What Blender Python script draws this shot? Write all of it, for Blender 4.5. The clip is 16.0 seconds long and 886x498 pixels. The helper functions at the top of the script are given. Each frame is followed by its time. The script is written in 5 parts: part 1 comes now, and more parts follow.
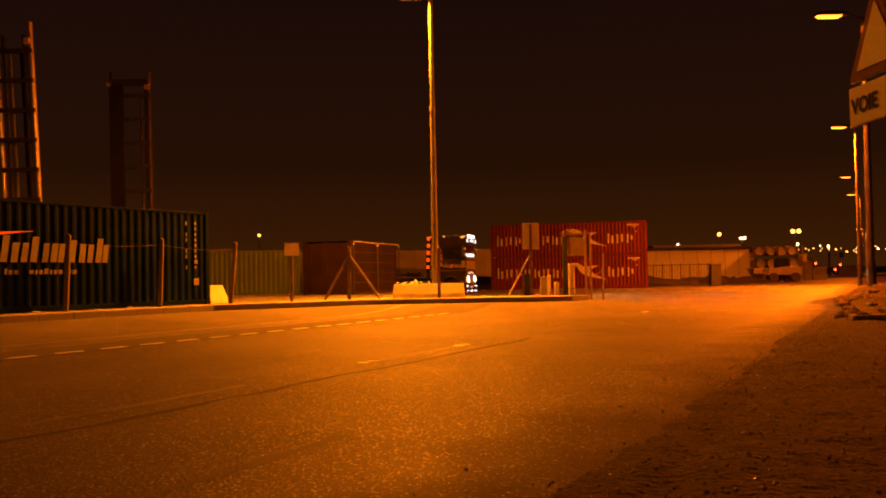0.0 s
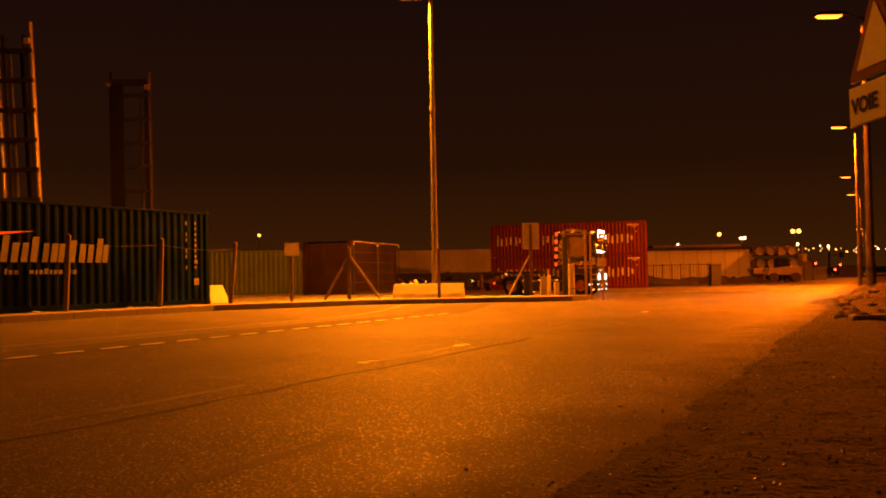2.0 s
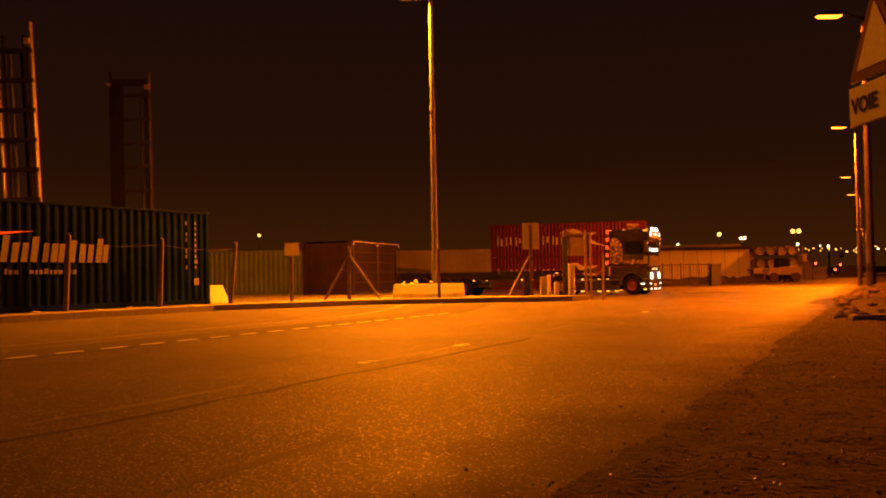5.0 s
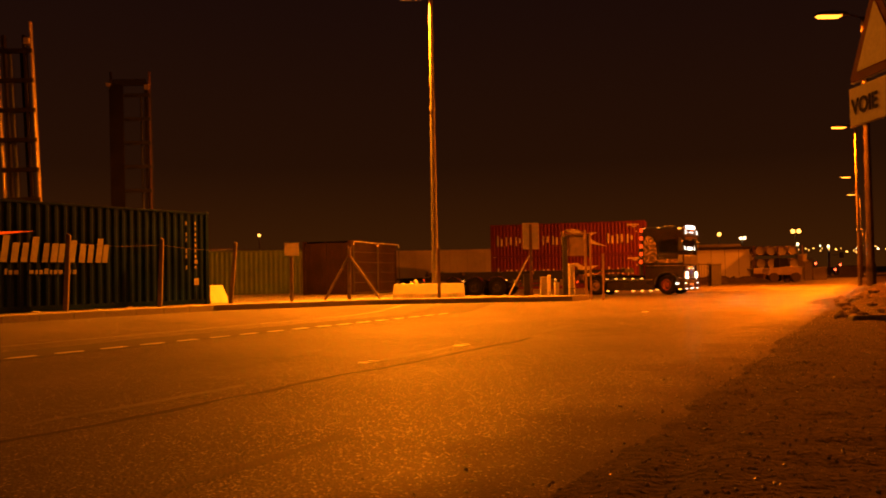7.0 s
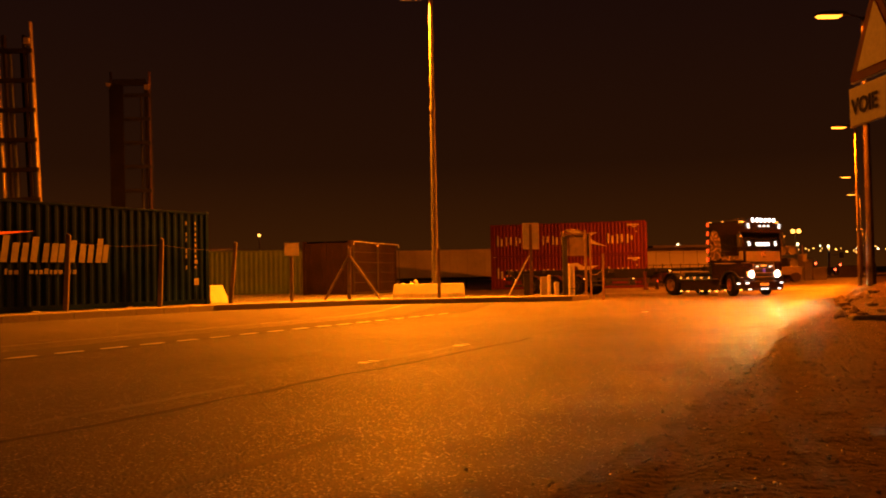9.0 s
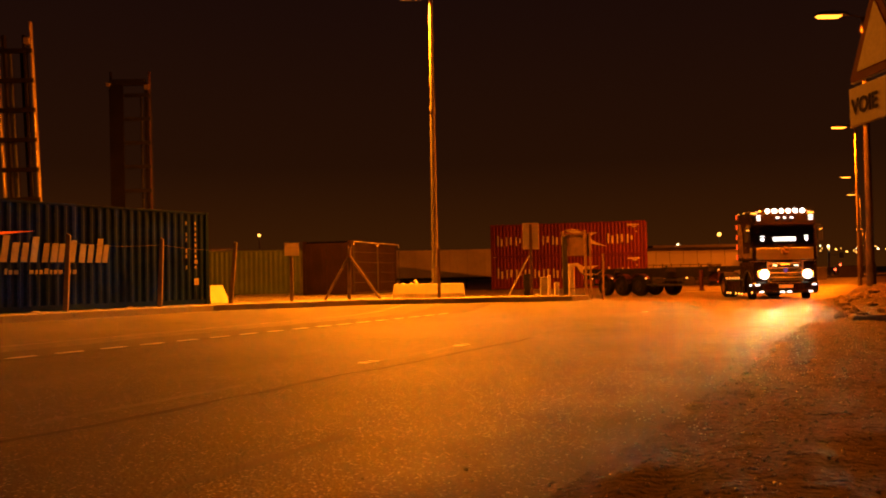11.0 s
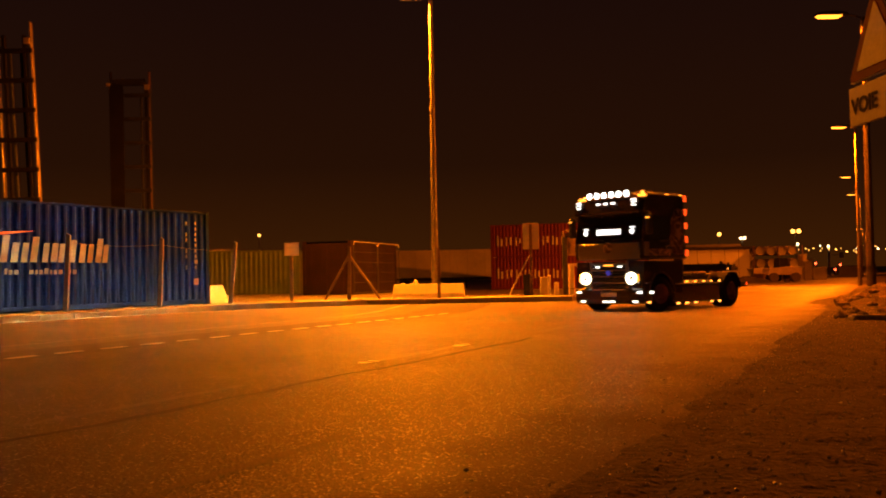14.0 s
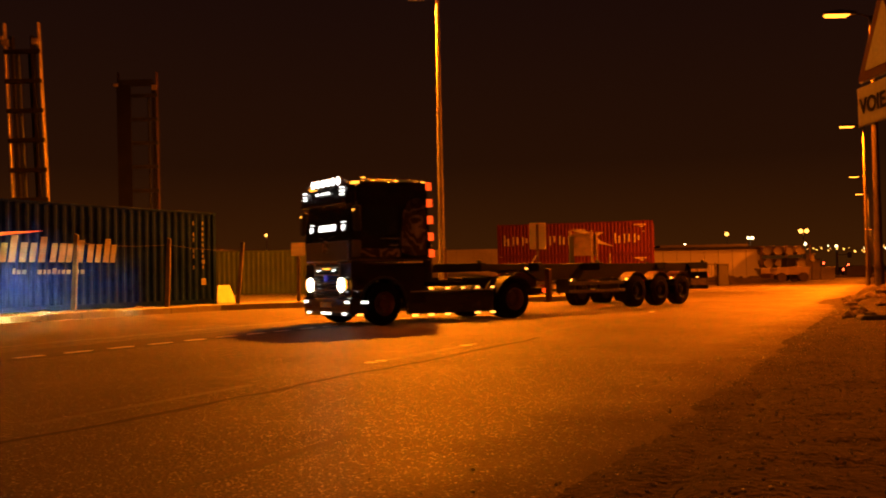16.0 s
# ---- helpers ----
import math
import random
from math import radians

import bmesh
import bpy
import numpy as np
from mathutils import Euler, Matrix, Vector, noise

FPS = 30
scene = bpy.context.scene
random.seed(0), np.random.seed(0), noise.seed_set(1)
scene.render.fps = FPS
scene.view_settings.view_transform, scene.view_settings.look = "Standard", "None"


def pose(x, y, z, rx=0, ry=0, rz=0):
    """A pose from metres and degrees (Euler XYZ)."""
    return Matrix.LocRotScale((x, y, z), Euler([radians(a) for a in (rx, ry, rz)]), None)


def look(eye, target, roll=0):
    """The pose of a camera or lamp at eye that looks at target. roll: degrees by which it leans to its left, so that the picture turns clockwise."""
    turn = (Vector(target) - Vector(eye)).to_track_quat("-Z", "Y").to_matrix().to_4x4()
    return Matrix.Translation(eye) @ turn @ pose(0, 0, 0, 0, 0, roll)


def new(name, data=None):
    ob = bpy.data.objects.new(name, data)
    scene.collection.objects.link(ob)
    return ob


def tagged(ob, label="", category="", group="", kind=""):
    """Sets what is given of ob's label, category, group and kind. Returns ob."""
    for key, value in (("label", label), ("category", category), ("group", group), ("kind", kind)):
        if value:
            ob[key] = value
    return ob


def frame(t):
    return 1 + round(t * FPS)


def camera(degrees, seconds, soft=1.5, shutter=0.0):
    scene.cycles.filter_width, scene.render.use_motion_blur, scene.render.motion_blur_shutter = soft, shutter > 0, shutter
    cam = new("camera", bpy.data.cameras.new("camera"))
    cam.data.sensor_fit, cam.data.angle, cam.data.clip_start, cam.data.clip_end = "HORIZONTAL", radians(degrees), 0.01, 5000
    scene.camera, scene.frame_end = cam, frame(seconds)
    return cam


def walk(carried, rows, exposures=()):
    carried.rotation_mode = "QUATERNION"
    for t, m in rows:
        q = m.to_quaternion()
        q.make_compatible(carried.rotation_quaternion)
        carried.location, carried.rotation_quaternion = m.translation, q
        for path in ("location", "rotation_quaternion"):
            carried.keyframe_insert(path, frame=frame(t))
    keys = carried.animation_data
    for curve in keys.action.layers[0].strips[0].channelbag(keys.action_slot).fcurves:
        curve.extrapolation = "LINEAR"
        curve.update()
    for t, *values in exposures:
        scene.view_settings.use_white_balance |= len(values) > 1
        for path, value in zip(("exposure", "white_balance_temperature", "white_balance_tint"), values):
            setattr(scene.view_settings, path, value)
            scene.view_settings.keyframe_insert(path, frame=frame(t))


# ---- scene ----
cam = camera(51.31, 16.0, soft=1.9, shutter=0.5)
EYE = (0.0, 0.0, 1.101)


def view(yaw=0.0):
    """The camera's pose: tilted up a little, leaning by about a degree, turned left by yaw degrees."""
    a = radians(yaw)
    way = Vector((-math.sin(a), math.cos(a), 0.03040))
    return look(EYE, Vector(EYE) + way, -1.089)


walk(cam, [(0.0, view()), (15.75, view()), (15.87, view(0.12)), (16.0, view(0.42))])

# ---- night sky and street lighting ----
SODIUM = (1.0, 0.21, 0.003)
DEEP_SODIUM = (1.0, 0.148, 0.0015)
world = bpy.data.worlds.new("night_sky")
scene.world = world
world.use_nodes = True
wn, wl = world.node_tree.nodes, world.node_tree.links
coord = wn.new("ShaderNodeTexCoord")
sep = wn.new("ShaderNodeSeparateXYZ")
ramp = wn.new("ShaderNodeValToRGB")
wl.new(coord.outputs["Generated"], sep.inputs[0])
wl.new(sep.outputs["Z"], ramp.inputs["Fac"])
ramp.color_ramp.elements[0].position = 0.0
ramp.color_ramp.elements[0].color = (0.045, 0.0115, 0.0011, 1)
ramp.color_ramp.elements[1].position = 0.45
ramp.color_ramp.elements[1].color = (0.0044, 0.0019, 0.0028, 1)
e = ramp.color_ramp.elements.new(0.12)
e.color = (0.018, 0.0049, 0.0013, 1)
wl.new(ramp.outputs["Color"], wn["Background"].inputs["Color"])
wn["Background"].inputs["Strength"].default_value = 1.0
scene.view_settings.exposure = 0.0


# ---- materials ----
def material(name, base, rough=0.6, metal=0.0, vary=0.25, fine=40.0, coarse=2.5, bump=0.15, tint=None, spec=0.5, depth=0.01):
    """A surface with stains at a coarse scale, grain at a fine one, and fine relief."""
    m = bpy.data.materials.new(name)
    m.use_nodes = True
    n, l = m.node_tree.nodes, m.node_tree.links
    b = n["Principled BSDF"]
    tc = n.new("ShaderNodeTexCoord")
    big, small = n.new("ShaderNodeTexNoise"), n.new("ShaderNodeTexNoise")
    big.inputs["Scale"].default_value, small.inputs["Scale"].default_value = coarse, fine
    big.inputs["Detail"].default_value, small.inputs["Detail"].default_value = 4, 3
    for x in (big, small):
        l.new(tc.outputs["Object"], x.inputs["Vector"])
    dark = tuple(c * (1 - vary) for c in base)
    light = tint or tuple(min(1, c * (1 + vary)) for c in base)
    mix = n.new("ShaderNodeMix")
    mix.data_type = "RGBA"
    mix.inputs[6].default_value, mix.inputs[7].default_value = (*dark, 1), (*light, 1)
    add = n.new("ShaderNodeMath")
    add.operation = "MULTIPLY_ADD"
    add.inputs[1].default_value = 0.55
    l.new(small.outputs["Fac"], add.inputs[0])
    half = n.new("ShaderNodeMath")
    half.operation = "MULTIPLY"
    half.inputs[1].default_value = 0.45
    l.new(big.outputs["Fac"], half.inputs[0])
    l.new(half.outputs[0], add.inputs[2])
    sharp = n.new("ShaderNodeMapRange")
    sharp.inputs["From Min"].default_value, sharp.inputs["From Max"].default_value = 0.36, 0.64
    l.new(add.outputs[0], sharp.inputs["Value"])
    l.new(sharp.outputs[0], mix.inputs["Factor"])
    l.new(mix.outputs[2], b.inputs["Base Color"])
    rr = n.new("ShaderNodeMapRange")
    rr.inputs["To Min"].default_value, rr.inputs["To Max"].default_value = max(0.03, rough - 0.1), min(1, rough + 0.1)
    l.new(big.outputs["Fac"], rr.inputs["Value"])
    l.new(rr.outputs[0], b.inputs["Roughness"])
    b.inputs["Metallic"].default_value = metal
    b.inputs["Specular IOR Level"].default_value = spec
    if bump:
        bp = n.new("ShaderNodeBump")
        bp.inputs["Strength"].default_value, bp.inputs["Distance"].default_value = bump, depth
        l.new(small.outputs["Fac"], bp.inputs["Height"])
        l.new(bp.outputs[0], b.inputs["Normal"])
    return m


def glow(name, colour, strength):
    m = bpy.data.materials.new(name)
    m.use_nodes = True
    b = m.node_tree.nodes["Principled BSDF"]
    b.inputs["Base Color"].default_value = (*[c * 0.1 for c in colour], 1)
    b.inputs["Emission Color"].default_value = (*colour, 1)
    b.inputs["Emission Strength"].default_value = strength
    return m


def asphalt_material():
    """Worn asphalt: pale and dark stones in a dark binder, broad wheel-worn stains along the road."""
    m = material("asphalt", (0.1, 0.087, 0.076), 0.62, 0, 0.5, 42, 0.35, 0.9, depth=0.018)
    n, l = m.node_tree.nodes, m.node_tree.links
    b = n["Principled BSDF"]
    old = b.inputs["Base Color"].links[0].from_socket
    tc = n.new("ShaderNodeTexCoord")
    mp = n.new("ShaderNodeMapping")
    mp.inputs["Rotation"].default_value = (0, 0, radians(25.5))
    mp.inputs["Scale"].default_value = (0.55, 0.05, 1)
    streak = n.new("ShaderNodeTexNoise")
    streak.inputs["Scale"].default_value, streak.inputs["Detail"].default_value = 1.0, 5
    l.new(tc.outputs["Object"], mp.inputs["Vector"])
    l.new(mp.outputs[0], streak.inputs["Vector"])
    chips = n.new("ShaderNodeTexVoronoi")
    chips.inputs["Scale"].default_value = 70
    l.new(tc.outputs["Object"], chips.inputs["Vector"])
    pale = n.new("ShaderNodeMapRange")
    pale.inputs["From Min"].default_value, pale.inputs["From Max"].default_value = 0.78, 0.9
    l.new(chips.outputs["Color"], pale.inputs["Value"])
    m1 = n.new("ShaderNodeMix")
    m1.data_type = "RGBA"
    m1.inputs[7].default_value = (0.46, 0.42, 0.36, 1)
    l.new(pale.outputs[0], m1.inputs["Factor"])
    l.new(old, m1.inputs[6])
    k = n.new("ShaderNodeMapRange")
    k.inputs["From Min"].default_value, k.inputs["From Max"].default_value = 0.3, 0.7
    k.inputs["To Min"].default_value, k.inputs["To Max"].default_value = 0.82, 1.13
    l.new(streak.outputs["Fac"], k.inputs["Value"])
    m2 = n.new("ShaderNodeVectorMath")
    m2.operation = "SCALE"
    l.new(m1.outputs[2], m2.inputs[0])
    l.new(k.outputs[0], m2.inputs["Scale"])
    # sand blown over the asphalt towards the verge, in ragged drifts
    side = n.new("ShaderNodeVectorMath")
    side.operation = "DOT_PRODUCT"
    side.inputs[1].default_value = (0.903, -0.43, 0)
    l.new(tc.outputs["Object"], side.inputs[0])
    drift = n.new("ShaderNodeTexNoise")
    drift.inputs["Scale"].default_value, drift.inputs["Detail"].default_value = 0.8, 6
    l.new(tc.outputs["Object"], drift.inputs["Vector"])
    far = n.new("ShaderNodeMath")
    far.operation = "MULTIPLY_ADD"
    far.inputs[1].default_value = 1.7
    l.new(drift.outputs["Fac"], far.inputs[0])
    l.new(side.outputs["Value"], far.inputs[2])
    dust = n.new("ShaderNodeMapRange")
    dust.inputs["From Min"].default_value, dust.inputs["From Max"].default_value = -1.75, -0.65
    l.new(far.outputs[0], dust.inputs["Value"])
    m3 = n.new("ShaderNodeMix")
    m3.data_type = "RGBA"
    m3.inputs[7].default_value = (0.062, 0.047, 0.034, 1)
    l.new(dust.outputs[0], m3.inputs["Factor"])
    l.new(m2.outputs[0], m3.inputs[6])
    l.new(m3.outputs[2], b.inputs["Base Color"])
    dull = n.new("ShaderNodeMapRange")
    dull.inputs["To Min"].default_value, dull.inputs["To Max"].default_value = 0.25, 0.15
    l.new(dust.outputs[0], dull.inputs["Value"])
    l.new(dull.outputs[0], b.inputs["Specular IOR Level"])
    ro = n.new("ShaderNodeMapRange")
    ro.inputs["To Min"].default_value, ro.inputs["To Max"].default_value = 0.62, 0.82
    l.new(dust.outputs[0], ro.inputs["Value"])
    polish = n.new("ShaderNodeMath")
    polish.operation = "MULTIPLY_ADD"
    polish.inputs[1].default_value = -0.34
    l.new(pale.outputs[0], polish.inputs[0])
    l.new(ro.outputs[0], polish.inputs[2])
    l.new(polish.outputs[0], b.inputs["Roughness"])
    film = n.new("ShaderNodeMapRange")
    film.inputs["To Min"].default_value, film.inputs["To Max"].default_value = 0.022, 0.0
    l.new(dust.outputs[0], film.inputs["Value"])
    l.new(film.outputs[0], b.inputs["Coat Weight"])
    b.inputs["Coat Roughness"].default_value = 0.2
    return m


def mural_material():
    """An airbrushed picture: pale swirling strokes over dark brown paint."""
    m = material("airbrushed_panel", (0.06, 0.034, 0.024), 0.3, 0, 0.6, 9, 3.0, 0.0)
    n, l = m.node_tree.nodes, m.node_tree.links
    b = n["Principled BSDF"]
    old = b.inputs["Base Color"].links[0].from_socket
    tc = n.new("ShaderNodeTexCoord")
    swirl = n.new("ShaderNodeTexWave")
    swirl.wave_type = "RINGS"
    swirl.inputs["Scale"].default_value, swirl.inputs["Distortion"].default_value = 1.2, 16.0
    swirl.inputs["Detail"].default_value, swirl.inputs["Detail Scale"].default_value = 2.0, 1.6
    l.new(tc.outputs["Object"], swirl.inputs["Vector"])
    edge = n.new("ShaderNodeMapRange")
    edge.inputs["From Min"].default_value, edge.inputs["From Max"].default_value = 0.28, 0.62
    gaps = n.new("ShaderNodeTexNoise")
    gaps.inputs["Scale"].default_value, gaps.inputs["Detail"].default_value = 3.2, 3
    l.new(tc.outputs["Object"], gaps.inputs["Vector"])
    cut = n.new("ShaderNodeMath")
    cut.operation = "MULTIPLY"
    l.new(swirl.outputs["Fac"], cut.inputs[0])
    l.new(gaps.outputs["Fac"], cut.inputs[1])
    l.new(cut.outputs[0], edge.inputs["Value"])
    mix = n.new("ShaderNodeMix")
    mix.data_type = "RGBA"
    mix.inputs[7].default_value = (0.5, 0.36, 0.26, 1)
    l.new(edge.outputs[0], mix.inputs["Factor"])
    l.new(old, mix.inputs[6])
    l.new(mix.outputs[2], b.inputs["Base Color"])
    return m


ASPHALT = asphalt_material()
TAR = material("tar_joint", (0.025, 0.023, 0.022), 0.8, 0, 0.4, 60, 4, 0.5)
SEAM = material("patch_edge", (0.076, 0.066, 0.058), 0.75, 0, 0.4, 45, 1.5, 0.6)
PATCH = material("asphalt_patch", (0.055, 0.05, 0.046), 0.75, 0, 0.35, 70, 0.8, 0.4)
ROADPAINT = material("road_paint", (0.8, 0.78, 0.7), 0.6, 0, 0.35, 45, 5, 0.3)
EDGEPAINT = material("edge_line_paint", (0.34, 0.32, 0.28), 0.65, 0, 0.5, 40, 2, 0.4)
WORNPAINT = material("worn_road_paint", (0.14, 0.13, 0.115), 0.65, 0, 0.45, 40, 3, 0.4)
SAND = material("sand_verge", (0.046, 0.035, 0.024), 0.9, 0, 0.75, 19, 1.3, 0.9, depth=0.035, spec=0.1)
GRAVEL = material("wet_gravel", (0.3, 0.26, 0.21), 0.28, 0, 0.4, 60, 5, 0.2, spec=0.7)
RUBBLE = material("earthy_rubble", (0.12, 0.092, 0.068), 0.95, 0, 0.5, 14, 2, 0.8, depth=0.03, spec=0.1)
STONE = material("rubble_stone", (0.24, 0.21, 0.18), 0.85, 0, 0.35, 18, 3, 0.6)
CONCRETE = material("concrete", (0.46, 0.44, 0.4), 0.85, 0, 0.18, 30, 2.2, 0.3)
KERB = material("kerb_concrete", (0.13, 0.115, 0.1), 0.85, 0, 0.25, 35, 1.5, 0.35)
PAVING = material("pavement_asphalt", (0.27, 0.25, 0.22), 0.9, 0, 0.35, 45, 0.9, 0.5)
LAMPPOST = material("weathered_lamp_post", (0.2, 0.185, 0.17), 0.7, 0.0, 0.3, 50, 2, 0.12, spec=0.2)
DARKPOST = material("dark_lamp_post", (0.075, 0.062, 0.052), 0.75, 0.0, 0.4, 50, 2, 0.12, spec=0.15)
GALV = material("galvanised_steel", (0.5, 0.48, 0.46), 0.55, 0.15, 0.15, 60, 3, 0.08)
RUSTY = material("rusty_steel", (0.13, 0.075, 0.05), 0.8, 0.2, 0.4, 35, 4, 0.3)
WOOD = material("weathered_wood", (0.095, 0.068, 0.045), 0.85, 0, 0.35, 45, 3, 0.4)
BLUE = material("blue_container_paint", (0.003, 0.0115, 0.086), 0.5, 0, 0.5, 30, 1.2, 0.12, spec=0.03)
GREEN = material("green_container_paint", (0.05, 0.075, 0.014), 0.6, 0, 0.35, 28, 1.0, 0.15)
BROWN = material("brown_container_paint", (0.014, 0.0065, 0.0045), 0.65, 0, 0.5, 28, 1.0, 0.15, spec=0.1)
RED = material("red_container_paint", (0.1, 0.0155, 0.009), 0.65, 0, 0.25, 28, 0.8, 0.12, spec=0.15)
PALEPAINT = material("pale_lettering", (0.46, 0.42, 0.36), 0.65, 0, 0.25, 35, 3, 0.05)
WHITEPAINT = material("white_lettering", (0.155, 0.145, 0.134), 0.65, 0, 0.3, 35, 3, 0.05)
ORANGEPAINT = material("orange_lettering", (0.75, 0.2, 0.03), 0.55, 0, 0.1, 35, 3, 0.05)
TRAILERWALL = material("grey_trailer_panel", (0.3, 0.28, 0.245), 0.7, 0, 0.35, 12, 0.5, 0.05)
WHITEWALL = material("white_panel", (0.8, 0.78, 0.72), 0.6, 0, 0.12, 12, 0.4, 0.05)
GREYWALL = material("grey_panel", (0.2, 0.19, 0.18), 0.7, 0, 0.2, 12, 0.4, 0.05)
DARKSTEEL = material("dark_steel", (0.035, 0.033, 0.032), 0.55, 0.5, 0.3, 40, 3, 0.1)
YELLOWSTEEL = material("mast_steel", (0.42, 0.33, 0.2), 0.4, 0.4, 0.5, 30, 2, 0.1)
SIGNWHITE = material("sign_white", (0.74, 0.71, 0.66), 0.6, 0, 0.12, 20, 2, 0.02, spec=0.25)
SIGNRED = material("sign_red", (0.15, 0.007, 0.005), 0.7, 0, 0.12, 20, 2, 0.02, spec=0.15)
SIGNBLACK = material("sign_black", (0.012, 0.012, 0.012), 0.8, 0, 0.1, 20, 2, 0.02, spec=0.1)
TRUCKPAINT = material("truck_paint", (0.014, 0.0095, 0.0085), 0.22, 0.0, 0.2, 60, 2, 0.0, spec=0.5)
MURAL = mural_material()
TRUCKGREY = material("truck_grey_panel", (0.16, 0.145, 0.135), 0.35, 0.1, 0.2, 40, 2, 0.02)
PLASTIC = material("black_plastic", (0.02, 0.02, 0.02), 0.6, 0, 0.25, 60, 3, 0.1)
RUBBER = material("tyre_rubber", (0.009, 0.0085, 0.008), 0.9, 0, 0.35, 50, 4, 0.3, spec=0.04)
CHROME = material("polished_aluminium", (0.72, 0.72, 0.72), 0.22, 0.95, 0.12, 40, 3, 0.02)
REDRIM = material("red_rim", (0.12, 0.025, 0.014), 0.4, 0.2, 0.25, 30, 4, 0.03)
CHASSIS = material("chassis_paint", (0.015, 0.012, 0.011), 0.6, 0.0, 0.35, 30, 2, 0.12, spec=0.12)
TRAILERRED = material("red_chassis_paint", (0.05, 0.007, 0.005), 0.55, 0.1, 0.3, 30, 2, 0.1)
GLASS = material("dark_glass", (0.006, 0.006, 0.007), 0.06, 0, 0.1, 5, 1, 0.0, spec=0.9)
PIPE = material("pale_pipe", (0.25, 0.225, 0.19), 0.6, 0, 0.2, 20, 1.5, 0.05)
LOADER = material("pale_machine_paint", (0.5, 0.4, 0.26), 0.55, 0.1, 0.25, 20, 1.5, 0.05)
G_SODIUM = glow("sodium_lamp_glow", (1.0, 0.3, 0.02), 5.0)
G_HEAD = glow("headlight_glow", (1.0, 0.86, 0.6), 6)
G_BEAM = glow("headlight_beam_glow", (1.0, 0.78, 0.45), 760000)
G_WHITE = glow("white_led_glow", (1.0, 0.96, 0.88), 3.5)
G_SPOT = glow("roof_spot_glow", (1.0, 0.97, 0.92), 6)
G_AMBER = glow("amber_marker_glow", (1.0, 0.33, 0.03), 3.5)
G_WARM = glow("warm_marker_glow", (1.0, 0.36, 0.045), 4.0)
G_RED = glow("red_marker_glow", (1.0, 0.07, 0.006), 2.2)
G_BLUE = glow("blue_badge_glow", (0.1, 0.1, 0.9), 0.25)
G_FARW = glow("far_white_lamp_glow", (1.0, 0.7, 0.35), 6)
G_FARO = glow("far_sodium_lamp_glow", (1.0, 0.4, 0.06), 5)
G_SIGRED = glow("red_signal_glow", (1.0, 0.08, 0.02), 10)
G_SIGGRN = glow("green_signal_glow", (0.2, 1.0, 0.45), 6)


# ---- mesh helpers ----
def box(bm, lo, hi, bevel=0.0, m=None):
    r = bmesh.ops.create_cube(bm, size=1.0)
    c = [(a + b) / 2 for a, b in zip(lo, hi)]
    s = [abs(b - a) for a, b in zip(lo, hi)]
    mm = Matrix.Translation(c) @ Matrix.Diagonal((*s, 1))
    bmesh.ops.transform(bm, matrix=mm, verts=r["verts"])
    vs = r["verts"]
    if bevel:
        es = list({e for v in vs for e in v.link_edges})
        out = bmesh.ops.bevel(bm, geom=es, offset=min(bevel, min(s) * 0.45), segments=1, affect="EDGES", profile=0.5)
        vs = list({v for f in out["faces"] for v in f.verts} | {v for v in vs if v.is_valid})
    if m is not None:
        bmesh.ops.transform(bm, matrix=m, verts=vs)
    return bm


def cyl(bm, p, q, r0, r1=None, seg=12):
    p, q = Vector(p), Vector(q)
    r1 = r0 if r1 is None else r1
    d = q - p
    m = Matrix.Translation((p + q) / 2) @ d.to_track_quat("Z", "Y").to_matrix().to_4x4()
    bmesh.ops.create_cone(bm, cap_ends=True, segments=seg, radius1=r0, radius2=r1, depth=d.length, matrix=m)
    return bm


def lathe(bm, profile, seg=24):
    """Turns (radius, y) points about the y axis."""
    rings = []
    for r, y in profile:
        rings.append([bm.verts.new((r * math.cos(a), y, r * math.sin(a))) for a in (2 * math.pi * i / seg for i in range(seg))])
    for a, b in zip(rings, rings[1:]):
        for i in range(seg):
            bm.faces.new((a[i], a[(i + 1) % seg], b[(i + 1) % seg], b[i]))
    bm.faces.new(rings[0])
    bm.faces.new(rings[-1][::-1])
    bmesh.ops.recalc_face_normals(bm, faces=bm.faces)
    return bm


def prism(bm, outline, y0, y1, bevel=0.0):
    """An outline in x and z, drawn out from y0 to y1."""
    a = [bm.verts.new((x, y0, z)) for x, z in outline]
    b = [bm.verts.new((x, y1, z)) for x, z in outline]
    k = len(outline)
    bm.faces.new(a)
    bm.faces.new(b[::-1])
    for i in range(k):
        bm.faces.new((a[i], b[i], b[(i + 1) % k], a[(i + 1) % k]))
    bmesh.ops.recalc_face_normals(bm, faces=bm.faces)
    if bevel:
        bmesh.ops.bevel(bm, geom=bm.edges[:], offset=bevel, segments=2, affect="EDGES", profile=0.5)
    return bm


def mesh_of(name, bm, mat, smooth=False):
    me = bpy.data.meshes.new(name)
    bmesh.ops.recalc_face_normals(bm, faces=bm.faces)
    bm.to_mesh(me)
    bm.free()
    me.materials.append(mat)
    if smooth:
        me.polygons.foreach_set("use_smooth", [True] * len(me.polygons))
        me.set_sharp_from_angle(angle=radians(35))
    return me


def part(name, bm, mat, parent=None, label="", smooth=False, m=None):
    ob = new(name, bm if isinstance(bm, bpy.types.Mesh) else mesh_of(name, bm, mat, smooth))
    if parent:
        ob.parent = parent
    if m is not None:
        ob.matrix_basis = m
    return tagged(ob, label)


